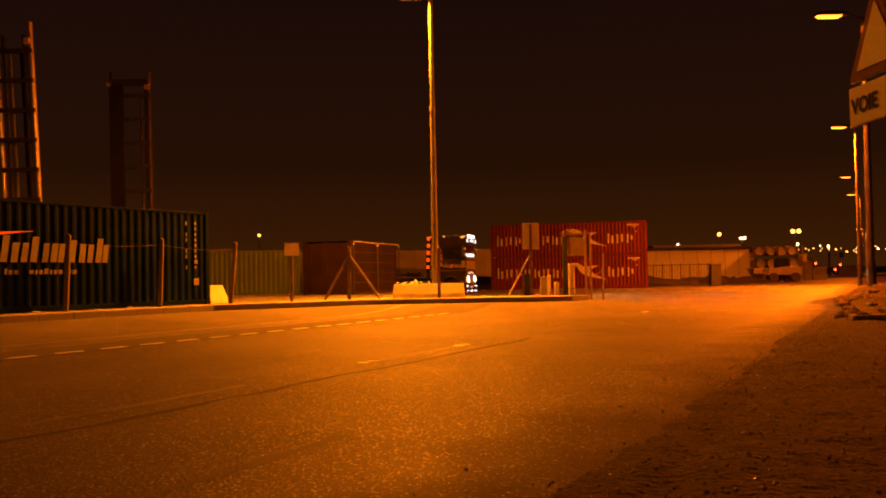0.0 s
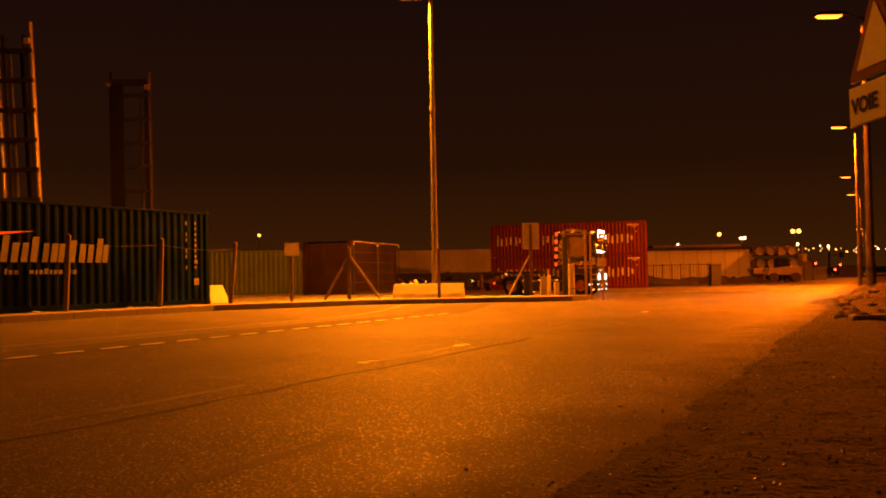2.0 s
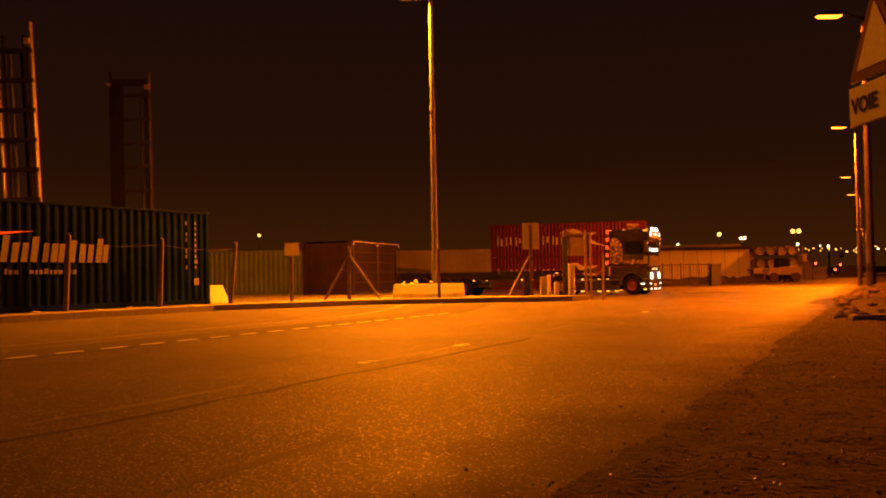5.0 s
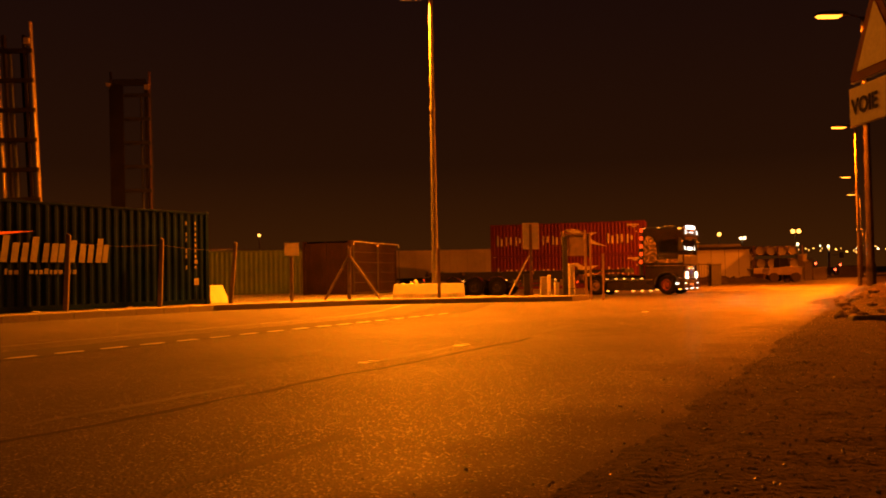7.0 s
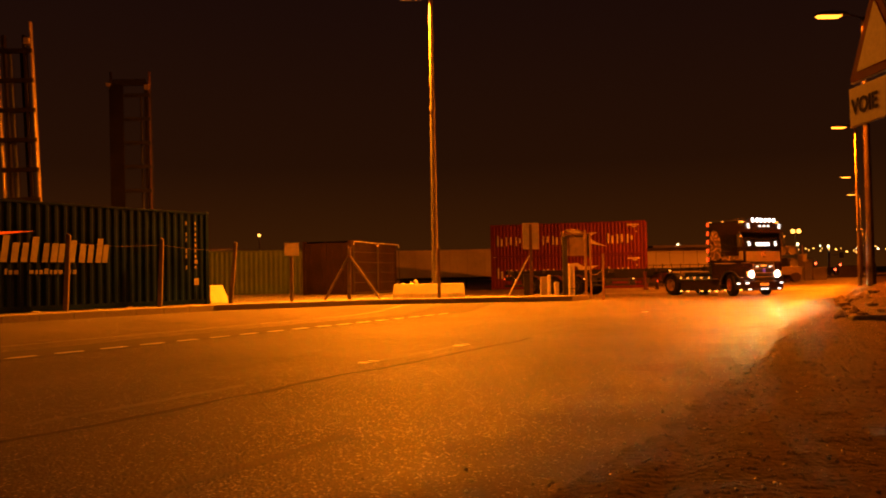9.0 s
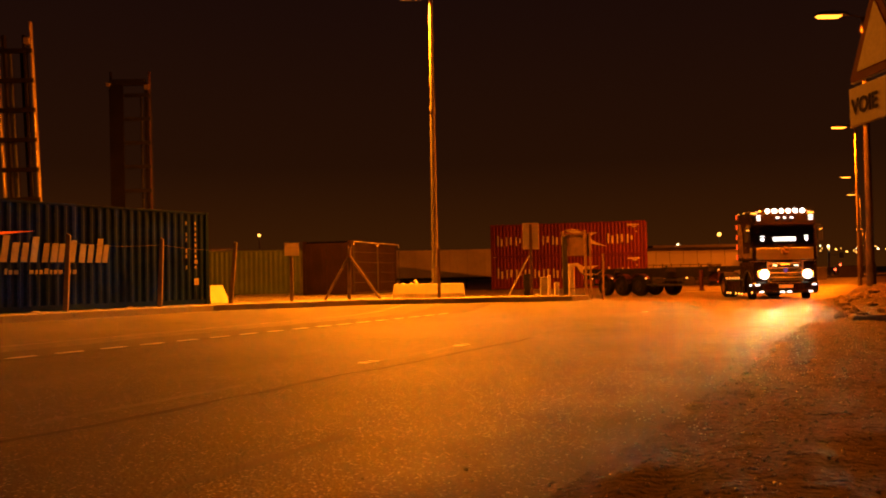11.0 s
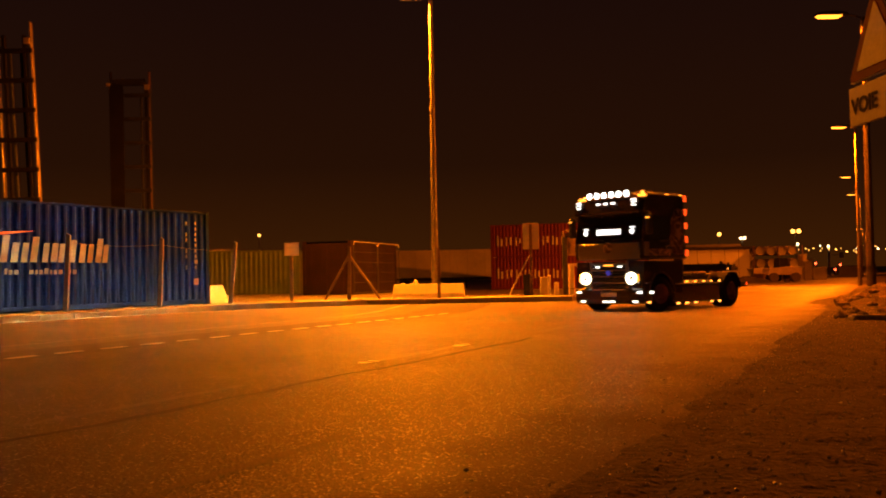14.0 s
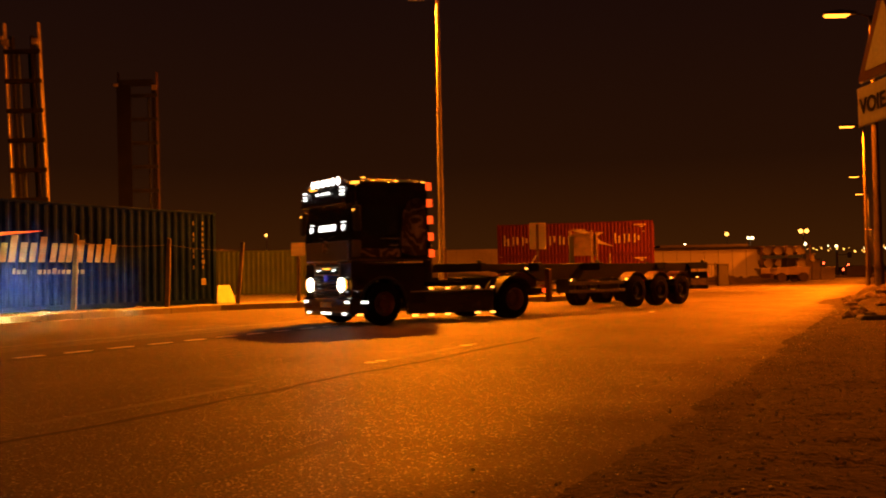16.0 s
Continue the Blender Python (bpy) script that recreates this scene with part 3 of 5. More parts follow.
def build_red():
    L = 12.192
    for i, z in enumerate((0.0, 2.593)):
        m = side_pose((4.25, 74.0), (15.62, 71.0), z, L)
        root = container(m, L, 2.591, RED, ("red corrugated shipping container with pale markings, " + ("under another one" if i == 0 else "stacked on another")), "stack of red containers")
        # the owner's name as pairs of plain upright bars
        for x, tall, count in ((0.55, 0.84, 8), (9.3, 0.78, 3)):
            for c in range(count):
                wide = 0.56 + 0.08 * (c % 2)
                wall_mark(root, "name_bar", x, x + 0.11, 0.88, 0.88 + (tall if c == 0 else 0.7), PALEPAINT)
                wall_mark(root, "name_bar", x + wide * 0.5, x + wide * 0.5 + 0.15, 0.88 + 0.1 * (c % 3), 0.88 + 0.7 - 0.12 * ((c + 1) % 2), PALEPAINT)
                x += wide + 0.14
        flag = bmesh.new()
        prism(flag, [(6.0, 1.95), (6.9, 2.0), (7.4, 1.72), (8.5, 1.78), (7.9, 1.45), (8.2, 1.1), (9.2, 0.66), (7.6, 0.98), (7.1, 1.3), (6.9, 1.7)], -0.004, 0.008)
        part("flag_mark", flag, PALEPAINT, root, "pale painted pennant shape")
        for a, b, z0 in ((10.8, 11.7, 2.24), (11.2, 11.5, 2.1), (11.45, 11.55, 1.7)):
            wall_mark(root, "code_bar", a, b, z0, z0 + 0.09, PALEPAINT)


build_red()

container(side_pose((-14.2, 51.6), (-8.02, 51.6), 0.2, 6.058), 6.058, 2.591, GREEN, "weathered green corrugated shipping container behind the fence posts")
container(side_pose((-20.4, 51.75), (-14.3, 51.75), 0.2, 6.058), 6.058, 2.591, GREEN, "weathered green corrugated shipping container behind the fence posts")
# brown container, its doors towards the road
container(Matrix.Translation((-2.42, 47.95, 0.27)) @ Matrix.Rotation(math.atan2(-0.955, -0.297), 4, "Z") @ Matrix.Translation((0, -2.438, 0)), 6.058, 2.591, BROWN, "rusty dark brown shipping container with doors towards the road")


def site_fence(p, q, z, height, label):
    """A tubular site fence panel with rounded upper corners and welded wires."""
    p, q = Vector((*p, z)), Vector((*q, z))
    d = (q - p).normalized()
    wide = (q - p).length
    root = thing("site_fence", Matrix.Translation(p) @ Matrix.Rotation(math.atan2(d.y, d.x), 4, "Z"), label, "fence", "site fence panels")
    r = 0.16
    # Pale top tube and bends, dark uprights: lit upper edge put into the colour.
    for x, sx in ((0.0, 1), (wide, -1)):
        part("upright", C(((x, 0, 0.03), (x, 0, height - r), 0.02), seg=8), DARKSTEEL, root)
        part("bend", C(((x, 0, height - r), (x + sx * r * 0.3, 0, height - r * 0.3), 0.018), ((x + sx * r * 0.3, 0, height - r * 0.3), (x + sx * r, 0, height), 0.018), seg=8), GALV, root)
        part("foot", B(((x - 0.35, -0.11, 0), (x + 0.35, 0.11, 0.13)), bevel=0.02), KERB, root, "concrete foot")
    part("top_tube", C(((r, 0, height), (wide - r, 0, height), 0.017), seg=8), GALV, root)
    part("bottom_tube", C(((0, 0, 0.2), (wide, 0, 0.2), 0.02), seg=8), DARKSTEEL, root)
    for i in range(1, 5):
        part("wire", C(((0, 0, 0.2 + i * (height - 0.2) / 5), (wide, 0, 0.2 + i * (height - 0.2) / 5), 0.006), seg=4), DARKSTEEL, root)
    for i in range(1, int(wide / 0.24)):
        part("wire", C(((i * 0.24, 0, 0.2), (i * 0.24, 0, height), 0.004), seg=4), DARKSTEEL, root)
    return root


site_fence((-4.08, 42.12), (-3.20, 44.98), 0.25, 2.56, "galvanised site fence panel beside a brown container")
site_fence((-3.18, 45.06), (-2.30, 47.93), 0.25, 2.56, "galvanised site fence panel beside a brown container")


# ---- along the kerb: posts, blocks, boards ----
def fence_post(x, y, z, top, lean, label, mat=WOOD, half=0.055):
    """A weathered post, leaning by that many metres along x at its top."""
    root = thing("fence_post", pose(x, y, z), label, "post", "old fence posts")
    h = top - z
    shaft = bmesh.new()
    lo = [shaft.verts.new((sx * half * 1.15, sy * half, -0.1)) for sx, sy in ((-1, -1), (1, -1), (1, 1), (-1, 1))]
    hi = [shaft.verts.new((lean + sx * half * 0.9, sy * half * 0.9, h - 0.03 * (sx + 1))) for sx, sy in ((-1, -1), (1, -1), (1, 1), (-1, 1))]
    shaft.faces.new(lo)
    shaft.faces.new(hi)
    for i in range(4):
        shaft.faces.new((lo[i], lo[(i + 1) % 4], hi[(i + 1) % 4], hi[i]))
    bmesh.ops.bevel(shaft, geom=shaft.edges[:], offset=0.008, segments=1, affect="EDGES")
    part("shaft", shaft, mat, root)
    part("wire_staple", C(((lean * 0.8, -half, h * 0.8), (lean * 0.8, half, h * 0.8), half * 1.05), seg=8), RUSTY, root)
    return root


fence_post(-9.96, 24.3, 0.38, 2.45, 0.10, "weathered brown post in front of a blue container")
fence_post(-8.33, 27.05, 0.38, 2.43, 0.09, "weathered brown post in front of a blue container")
fence_post(-6.80, 29.4, 0.37, 2.37, 0.19, "leaning weathered brown post beside a concrete block")
braced = fence_post(-3.30, 32.2, 0.37, 2.26, 0.03, "weathered brown post propped by two slanting braces")
for q in ((-0.86, -0.15), (1.12, 0.08)):
    part("brace", C(((q[0], q[1], -0.05), (0.02, 0, 1.56), 0.045), seg=8), WOOD, braced)


fence_post(-0.16, 31.75, 0.37, 2.13, 0.01, "thin dark post in front of a concrete barrier and street lamp", RUSTY, 0.05)

def fence_wire():
    """One slack wire strung from post to post."""
    tops = [Vector((-9.87, 24.3, 2.2)), Vector((-8.25, 27.05, 2.2)), Vector((-6.64, 29.4, 2.1))]
    rods = []
    for a, b in zip(tops, tops[1:]):
        last = a
        for i in range(1, 9):
            q = a.lerp(b, i / 8)
            q.z -= 0.07 * math.sin(math.pi * i / 8)
            rods.append((last, q, 0.006))
            last = q
    tagged(part("fence_wire", C(*rods, seg=6), RUSTY), "slack rusty wire strung between old posts", "wire")


fence_wire()

board = thing("notice_board", pose(-5.04, 30.6, 0.37), "small pale square notice on a brown post", "sign")
part("post", B(((-0.055, -0.045, -0.1), (0.055, 0.045, 1.9)), bevel=0.01), WOOD, board)
part("panel", B(((-0.22, -0.075, 1.53), (0.27, -0.05, 1.95)), bevel=0.006), GALV, board)
part("face", B(((-0.205, -0.081, 1.55), (0.255, -0.073, 1.93))), SIGNWHITE, board, "pale blank notice face")
part("rim", B(((-0.225, -0.086, 1.945), (0.275, -0.045, 1.965))), SIGNWHITE, board)


def concrete_block(m, w, d, h, label, taper=0.06):
    """A cast block with sloping ends and a foot."""
    bm = bmesh.new()
    prism(bm, [(-w / 2, 0), (w / 2, 0), (w / 2 - taper * 0.3, h * 0.3), (w / 2 - taper, h), (-w / 2 + taper, h), (-w / 2 + taper * 0.3, h * 0.3)], -d / 2, d / 2, 0.02)
    for v in bm.verts:
        if v.co.z > h * 0.6:
            v.co.y *= 0.72
        v.co += Vector(noise.noise_vector(v.co * 3)) * 0.006
    root = thing("concrete_block", m, label, "barrier", "concrete blocks")
    part("block", bm, CONCRETE, root)
    part("lifting_slot", B(((-w * 0.22, -d / 2 + 0.01, 0), (-w * 0.08, d / 2 - 0.01, 0.05)), ((w * 0.08, -d / 2 + 0.01, 0), (w * 0.22, d / 2 - 0.01, 0.05))), GREYWALL, root)
    return root


concrete_block(pose(-0.53, 32.75, 0.375, 0, 0, 0.5), 2.58, 0.55, 0.50, "long pale concrete barrier block behind the street lamp")
concrete_block(pose(-7.58, 30.6, 0.37, 0, 0, -14), 0.36, 1.2, 0.60, "short pale concrete block beside a container", 0.12)
for x, h in ((-1.45, 0.06), (-1.15, 0.05), (-0.98, 0.15)):
    lump = bmesh.new()
    pebble(lump, (0, 0, 0.02), 0.075 if h < 0.1 else 0.09)
    tagged(part("stone_lump", lump, CONCRETE, m=Matrix.Translation((x, 32.8, 0.875)) @ Matrix.Diagonal((1, 1, h * 14, 1))), "broken stone lying on a concrete block", "stone")

plate = thing("road_sign", pose(3.16, 33.2, 0.36), "pale rectangular road sign seen from its back on a steel post", "sign")
part("post", B(((-0.05, -0.04, -0.1), (0.05, 0.04, 2.58)), bevel=0.008), RUSTY, plate)
part("panel", B(((-0.28, 0.045, 1.68), (0.31, 0.06, 2.63)), bevel=0.006), GALV, plate, "grey metal back of the sign panel")
part("stiffener", B(((-0.27, 0.02, 1.93), (0.3, 0.045, 1.97))), GALV, plate)
part("stiffener", B(((-0.27, 0.02, 2.33), (0.3, 0.045, 2.37))), GALV, plate)
part("stay", C(((-0.86, -0.15, 0.0), (-0.08, 0, 1.42), 0.028), ((-0.08, 0, 1.42), (0, 0, 1.46), 0.028), seg=8), GALV, plate, "slanting galvanised stay")
slab = thing("cabinet", pose(3.0, 33.45, 0.36), "narrow dark steel cabinet beside a sign post", "cabinet")
part("body", B(((-0.1, -0.12, 0), (0.12, 0.12, 0.76)), bevel=0.015), DARKSTEEL, slab)
part("cap", B(((-0.12, -0.14, 0.76), (0.14, 0.14, 0.79)), bevel=0.008), DARKSTEEL, slab)


def bollard(x, y, z, w, h, label, mat=SIGNWHITE, band=True):
    root = thing("bollard", pose(x, y, z), label, "bollard", "white bollards at the yard gate")
    part("body", B(((-w / 2, -w / 2, 0), (w / 2, w / 2, h)), bevel=0.018), mat, root)
    if band:
        part("band", B(((-w / 2 - 0.004, -w / 2 - 0.004, h * 0.22), (w / 2 + 0.004, w / 2 + 0.004, h * 0.24))), DARKSTEEL, root)
    part("foot", B(((-w / 2 - 0.03, -w / 2 - 0.03, -0.02), (w / 2 + 0.03, w / 2 + 0.03, 0.03)), bevel=0.008), CONCRETE, root)
    return root


bollard(3.77, 33.0, 0.35, 0.11, 0.76, "slim pale bollard in front of the yard gate", band=False)
bollard(4.02, 32.9, 0.35, 0.16, 0.50, "short pale bollard in front of the yard gate", band=False)
bollard(4.57, 33.0, 0.33, 0.20, 1.15, "tall pale gate column with a dark band")
bollard(3.66, 33.7, 0.34, 0.26, 0.70, "grey concrete stump beside pale bollards", CONCRETE, False)

gate = thing("information_board", pose(5.15, 36.0, 0.1), "large grey board on steel posts seen from its back", "sign")
part("post", B(((-0.5, -0.05, -0.1), (-0.4, 0.05, 2.68)), bevel=0.008), RUSTY, gate)
part("post", B(((0.36, -0.05, -0.1), (0.45, 0.05, 2.72)), bevel=0.008), RUSTY, gate)
part("post", B(((0.56, -0.05, -0.1), (0.63, 0.05, 2.64)), bevel=0.008), RUSTY, gate)
part("panel", B(((-0.42, 0.055, 1.72), (0.62, 0.09, 2.62)), bevel=0.008), RUSTY, gate)
part("panel_rib", B(((-0.42, 0.03, 1.74), (0.62, 0.055, 1.8))), RUSTY, gate)
part("panel_rib", B(((-0.42, 0.03, 2.54), (0.62, 0.055, 2.6))), RUSTY, gate)
part("top_hoop", C(*[((-0.1 + 0.42 * math.cos(radians(a)), 0, 2.62 + 0.13 * math.sin(radians(a))), (-0.1 + 0.42 * math.cos(radians(a - 20)), 0, 2.62 + 0.13 * math.sin(radians(a - 20))), 0.02) for a in range(180, 0, -20)], seg=6), RUSTY, gate)
post = thing("gate_post", pose(4.62, 35.0, 0.12), "tall dark steel gate post beside a pale column", "post")
part("shaft", B(((-0.09, -0.09, -0.1), (0.09, 0.09, 2.4)), bevel=0.012), DARKSTEEL, post)
part("cap", B(((-0.1, -0.1, 2.4), (0.1, 0.1, 2.43)), bevel=0.008), DARKSTEEL, post)
for z in (0.5, 1.7):
    part("hinge_pin", C(((0.1, -0.1, z), (0.1, -0.1, z + 0.2), 0.025), seg=8), RUSTY, post)
thin = thing("gate_post", pose(6.56, 38.0, 0.0), "thin rusty steel post at the yard gate", "post")
part("shaft", C(((0, 0, -0.1), (0.03, 0, 1.92), 0.045), seg=10), RUSTY, thin)
part("cap", C(((0.03, 0, 1.92), (0.03, 0, 1.95), 0.055), seg=10), RUSTY, thin)
chain = part("chain", C(*[((-1.0 + 0.1 * i, -2.0 + 0.2 * i, 1.32 - 0.25 * math.sin(math.pi * i / 10)), (-1.0 + 0.1 * (i + 1), -2.0 + 0.2 * (i + 1), 1.32 - 0.25 * math.sin(math.pi * (i + 1) / 10)), 0.011) for i in range(10)], seg=6), RUSTY, thin, "slack chain hung from the gate post")


# ---- warning sign at the verge ----
def build_warning_sign():
    d = Vector((0.087, -0.996))
    m = Matrix.Translation((4.895, 10.72, 0.86)) @ Matrix.Rotation(math.atan2(d.y, d.x), 4, "Z")
    root = thing("warning_sign", m, "triangular red-bordered warning sign over a lettered white plate", "road sign")
    for x in (0.58, 1.0):
        part("post", C(((x - 0.05, 0.07, -0.9), (x - 0.05, 0.07, 3.3), 0.052), seg=14), WOOD, root, smooth=True)
        part("footing", C(((x - 0.05, 0.07, -0.9), (x - 0.05, 0.07, -0.7), 0.13, 0.1), seg=14), RUSTY, root)

    def tri(a, cut):
        """A triangle of side a with cut corners, its base centred."""
        h = a * 0.866
        v = [Vector((-a / 2, 0)), Vector((a / 2, 0)), Vector((0, h))]
        out = []
        for i in range(3):
            p, q, r = v[i - 1], v[i], v[(i + 1) % 3]
            for k in (0.0, 0.5, 1.0):
                e0, e1 = q + (p - q).normalized() * cut, q + (r - q).normalized() * cut
                mid = e0.lerp(e1, k)
                out.append(mid if k != 0.5 else mid.lerp(q, 0.35))
        return out

    s, low, mid = 1.2, 2.36, 0.42
    for name, a, lift, y, mat, text in (("back_plate", s, 0.0, 0.0, GALV, ""), ("red_border", s, 0.0, -0.012, SIGNRED, "red border band"), ("white_field", s * 0.70, s * 0.085, -0.018, SIGNWHITE, "pale reflective field")):
        bm = bmesh.new()
        prism(bm, [(p.x + mid, p.y + low + lift + 0.02) for p in tri(a, 0.06 if a > 0.9 else 0.03)], y, y + 0.011)
        part(name, bm, mat, root, text)
    bm = bmesh.new()
    prism(bm, [(p.x + mid, p.y + low) for p in tri(s * 1.04, 0.07)], 0.003, 0.012)
    part("rim", bm, SIGNWHITE, root, "thin pale rim")
    part("plate", B(((-0.2, -0.012, 1.86), (1.05, 0.004, 2.31)), bevel=0.01), SIGNWHITE, root, "white lettered plate")
    part("plate_edge", B(((-0.205, -0.006, 1.852), (1.055, 0.006, 1.859))), GALV, root)
    part("plate_edge", B(((-0.205, -0.006, 2.311), (1.055, 0.006, 2.318))), GALV, root)
    letters("plate_text", "VOIE", 0.25, SIGNBLACK, root, Matrix.Translation((0.13, -0.016, 2.0)) @ Matrix.Rotation(math.pi / 2, 4, "X") @ Matrix.Diagonal((1.0, 1, 1, 1)), 0.003, "black capital letters")
    for z in (2.0, 2.6):
        part("clamp", B(((0.43, 0.012, z), (0.63, 0.13, z + 0.04)), bevel=0.005), GALV, root)
    # the plates hang askew on their posts
    hinge = Matrix.Translation((0.0, 0, 2.165))
    tilt = hinge @ Matrix.Rotation(radians(-0.8), 4, "Y") @ Matrix.Translation((0.0, 0, -2.1))
    for ob in root.children:
        if ob.name.split(".")[0] not in ("post", "footing", "clamp"):
            ob.matrix_basis = tilt @ ob.matrix_basis


build_warning_sign()


def build_rubble():
    rnd = random.Random(9)
    for i in range(26):
        s, n = 8 + 16 * rnd.random(), 0.3 + 2.6 * rnd.random()
        x, y = on_road(n, s)
        bm = bmesh.new()
        random.seed(100 + i)
        pebble(bm, (0, 0, 0), 0.05 + 0.13 * rnd.random() ** 2)
        tagged(part("stone", bm, STONE, m=Matrix.Translation((x, y, verge_z(x, y) + 0.01)) @ Matrix.Rotation(rnd.random() * 6, 4, "Z") @ Matrix.Diagonal((1.4, 0.9, 0.8, 1))), "rough broken stone on the sandy verge", "stone", "stones on the verge")
    k = bmesh.new()
    box(k, (-0.6, -0.16, -0.1), (0.6, 0.16, 0.09), 0.04)
    bmesh.ops.subdivide_edges(k, edges=k.edges[:], cuts=3, use_grid_fill=True)
    for v in k.verts:
        v.co += Vector(noise.noise_vector(v.co * 4)) * 0.03
    x, y = 8.75, 18.6
    tagged(part("broken_kerb", k, STONE, m=pose(x, y, verge_z(x, y) + 0.02, 0, 0, 4)), "broken length of concrete kerb lying in the sand", "kerb stone")
    for i, (s, n) in enumerate(((7.0, 1.2), (9.5, 1.9))):
        x, y = on_road(n, s)
        bm = bmesh.new()
        box(bm, (-0.09, -0.05, 0), (0.09, 0.05, 0.012), 0.004)
        for v in bm.verts:
            v.co.z += 0.02 * noise.noise(v.co * 20 + Vector((i, 0, 0))) + 0.01
        tagged(part("litter", bm, SIGNWHITE, m=pose(x, y, max(verge_z(x, y), road_z(x, y)) + 0.004, 0, 0, 40 * i)), "crumpled scrap of white paper on the ground", "litter", "scraps of litter")
    # broken lumps about the heaps
    for i in range(34):
        y = 19.5 + 11 * rnd.random()
        x = y * (0.425 + 0.075 * rnd.random())
        bm = bmesh.new()
        random.seed(300 + i)
        pebble(bm, (0, 0, 0), 0.12 + 0.2 * rnd.random() ** 2)
        tagged(part("stone", bm, RUBBLE, m=Matrix.Translation((x, y, verge_z(x, y) - 0.02)) @ Matrix.Rotation(rnd.random() * 6, 4, "Z") @ Matrix.Diagonal((1.2, 1.0, 1.35, 1))), "rough broken stone on the sandy verge", "stone", "stones on the verge")
    # small rubble on the pavement's edge
    for i in range(16):
        q = rnd.random()
        p = Vector(EDGE[1]).lerp(Vector(EDGE[2]), q * 0.7) if i < 7 else Vector(EDGE[3]).lerp(Vector(EDGE[4]), q * 0.35 - 0.02)
        bm = bmesh.new()
        pebble(bm, (0, 0, 0), 0.03 + 0.06 * rnd.random())
        tagged(part("stone", bm, CONCRETE, m=Matrix.Translation((p.x - 0.25 - 0.5 * rnd.random(), p.y + 0.35 + 0.4 * rnd.random(), 0.4)) @ Matrix.Diagonal((2.0, 1, 0.7, 1))), "pale broken stone on the footway", "stone", "stones on the footway")


build_rubble()


# ---- container handlers' masts behind the blue container ----
def handler(x, y, wide, top, lean, turn, label, bars, plated=False):
    """A tall lifting mast: two double uprights, cross bars, hydraulic rams, on a low truck."""
    root = thing("container_handler", pose(x, y, 0.3, 0, 0, turn), label, "lift truck", "container handlers")
    part("chassis", B(((-wide / 2 - 0.4, 0.3, 0.35), (wide / 2 + 0.4, 3.6, 1.6)), bevel=0.08), DARKSTEEL, root)
    for sx in (-1, 1):
        for yy in (0.7, 3.1):
            part("wheel", C(((sx * (wide / 2 + 0.1), yy, 0.6), (sx * (wide / 2 + 0.55), yy, 0.6), 0.6), seg=20), RUBBER, root)
    mast = part("mast_foot", B(((-wide / 2 - 0.1, -0.2, 0.2), (wide / 2 + 0.1, 0.3, 0.6)), bevel=0.03), DARKSTEEL, root)
    k = lean / top
    for sx in (-1, 1):
        for off, w, drop in ((0.0, 0.07, 0.0), ((-0.2 if plated else -0.3) * sx, 0.13, 0.6)):
            b = bmesh.new()
            x0 = sx * wide / 2 + off
            box(b, (x0 - w / 2, -0.12, 0.3), (x0 + w / 2, 0.12, top - drop), 0.012)
            for v in b.verts:
                v.co.x += -k * (v.co.z - 0.3)
            # Channels paler on the lit edges, dark elsewhere: lamp light put into the colour.
            part("upright", b, (CHASSIS if off else (CHASSIS if sx < 0 else RUSTY) if plated else YELLOWSTEEL), root, "tall steel mast channel")
        r = bmesh.new()
        cyl(r, (sx * (wide / 2 - 0.5), 0.1, 0.5), (sx * (wide / 2 - 0.5) - lean * 0.9, 0.1, top * 0.9), 0.07)
        part("lift_ram", r, DARKSTEEL, root)
        part("top_bracket", B(((sx * (wide / 2 - 0.08) - lean - 0.16, -0.16, top - 1.0), (sx * (wide / 2 - 0.08) - lean + 0.12, 0.16, top - 0.72)), bevel=0.02), YELLOWSTEEL, root)
    if plated:
        plate = bmesh.new()
        box(plate, (-wide / 2 - 0.05, -0.2, 0.6), (-wide / 2 + 0.72, -0.13, top - 0.7), 0.012)
        for v in plate.verts:
            v.co.x += -k * (v.co.z - 0.3)
        part("guard_plate", plate, CHASSIS, root, "dark steel guard plate")
        part("head_beam", B(((-wide / 2 - lean, -0.1, top - 0.75), (wide / 2 - lean - 0.2, 0.1, top - 0.4)), bevel=0.02), DARKSTEEL, root)
        part("hose", C(((wide / 2 + 0.09, -0.05, 0.4), (wide / 2 + 0.09 - lean, -0.05, top - 0.9), 0.025), seg=8), PLASTIC, root)
    for i in range(bars):
        z = top - 1.4 - i * 1.3
        s = -k * z
        part("cross_bar", B(((s - wide / 2 - 0.05, -0.16, z), (s + wide / 2 + 0.05, -0.03, z + 0.2)), bevel=0.012), DARKSTEEL if plated else CHASSIS, root)
    part("head_lamp_box", B(((-wide / 2 - 0.2 - lean, -0.25, top - 0.8), (-wide / 2 + 0.05 - lean, 0.0, top - 0.62)), bevel=0.02), YELLOWSTEEL, root)
    return root


handler(-18.15 + 0.15, 40.0, 1.5, 12.3, 0.62, 0, "tall steel mast of a container handler catching lamp light", 8)
handler(-16.75, 50.0, 2.1, 12.3, 0.15, 0, "dark tall steel mast of a parked container handler", 8, True)


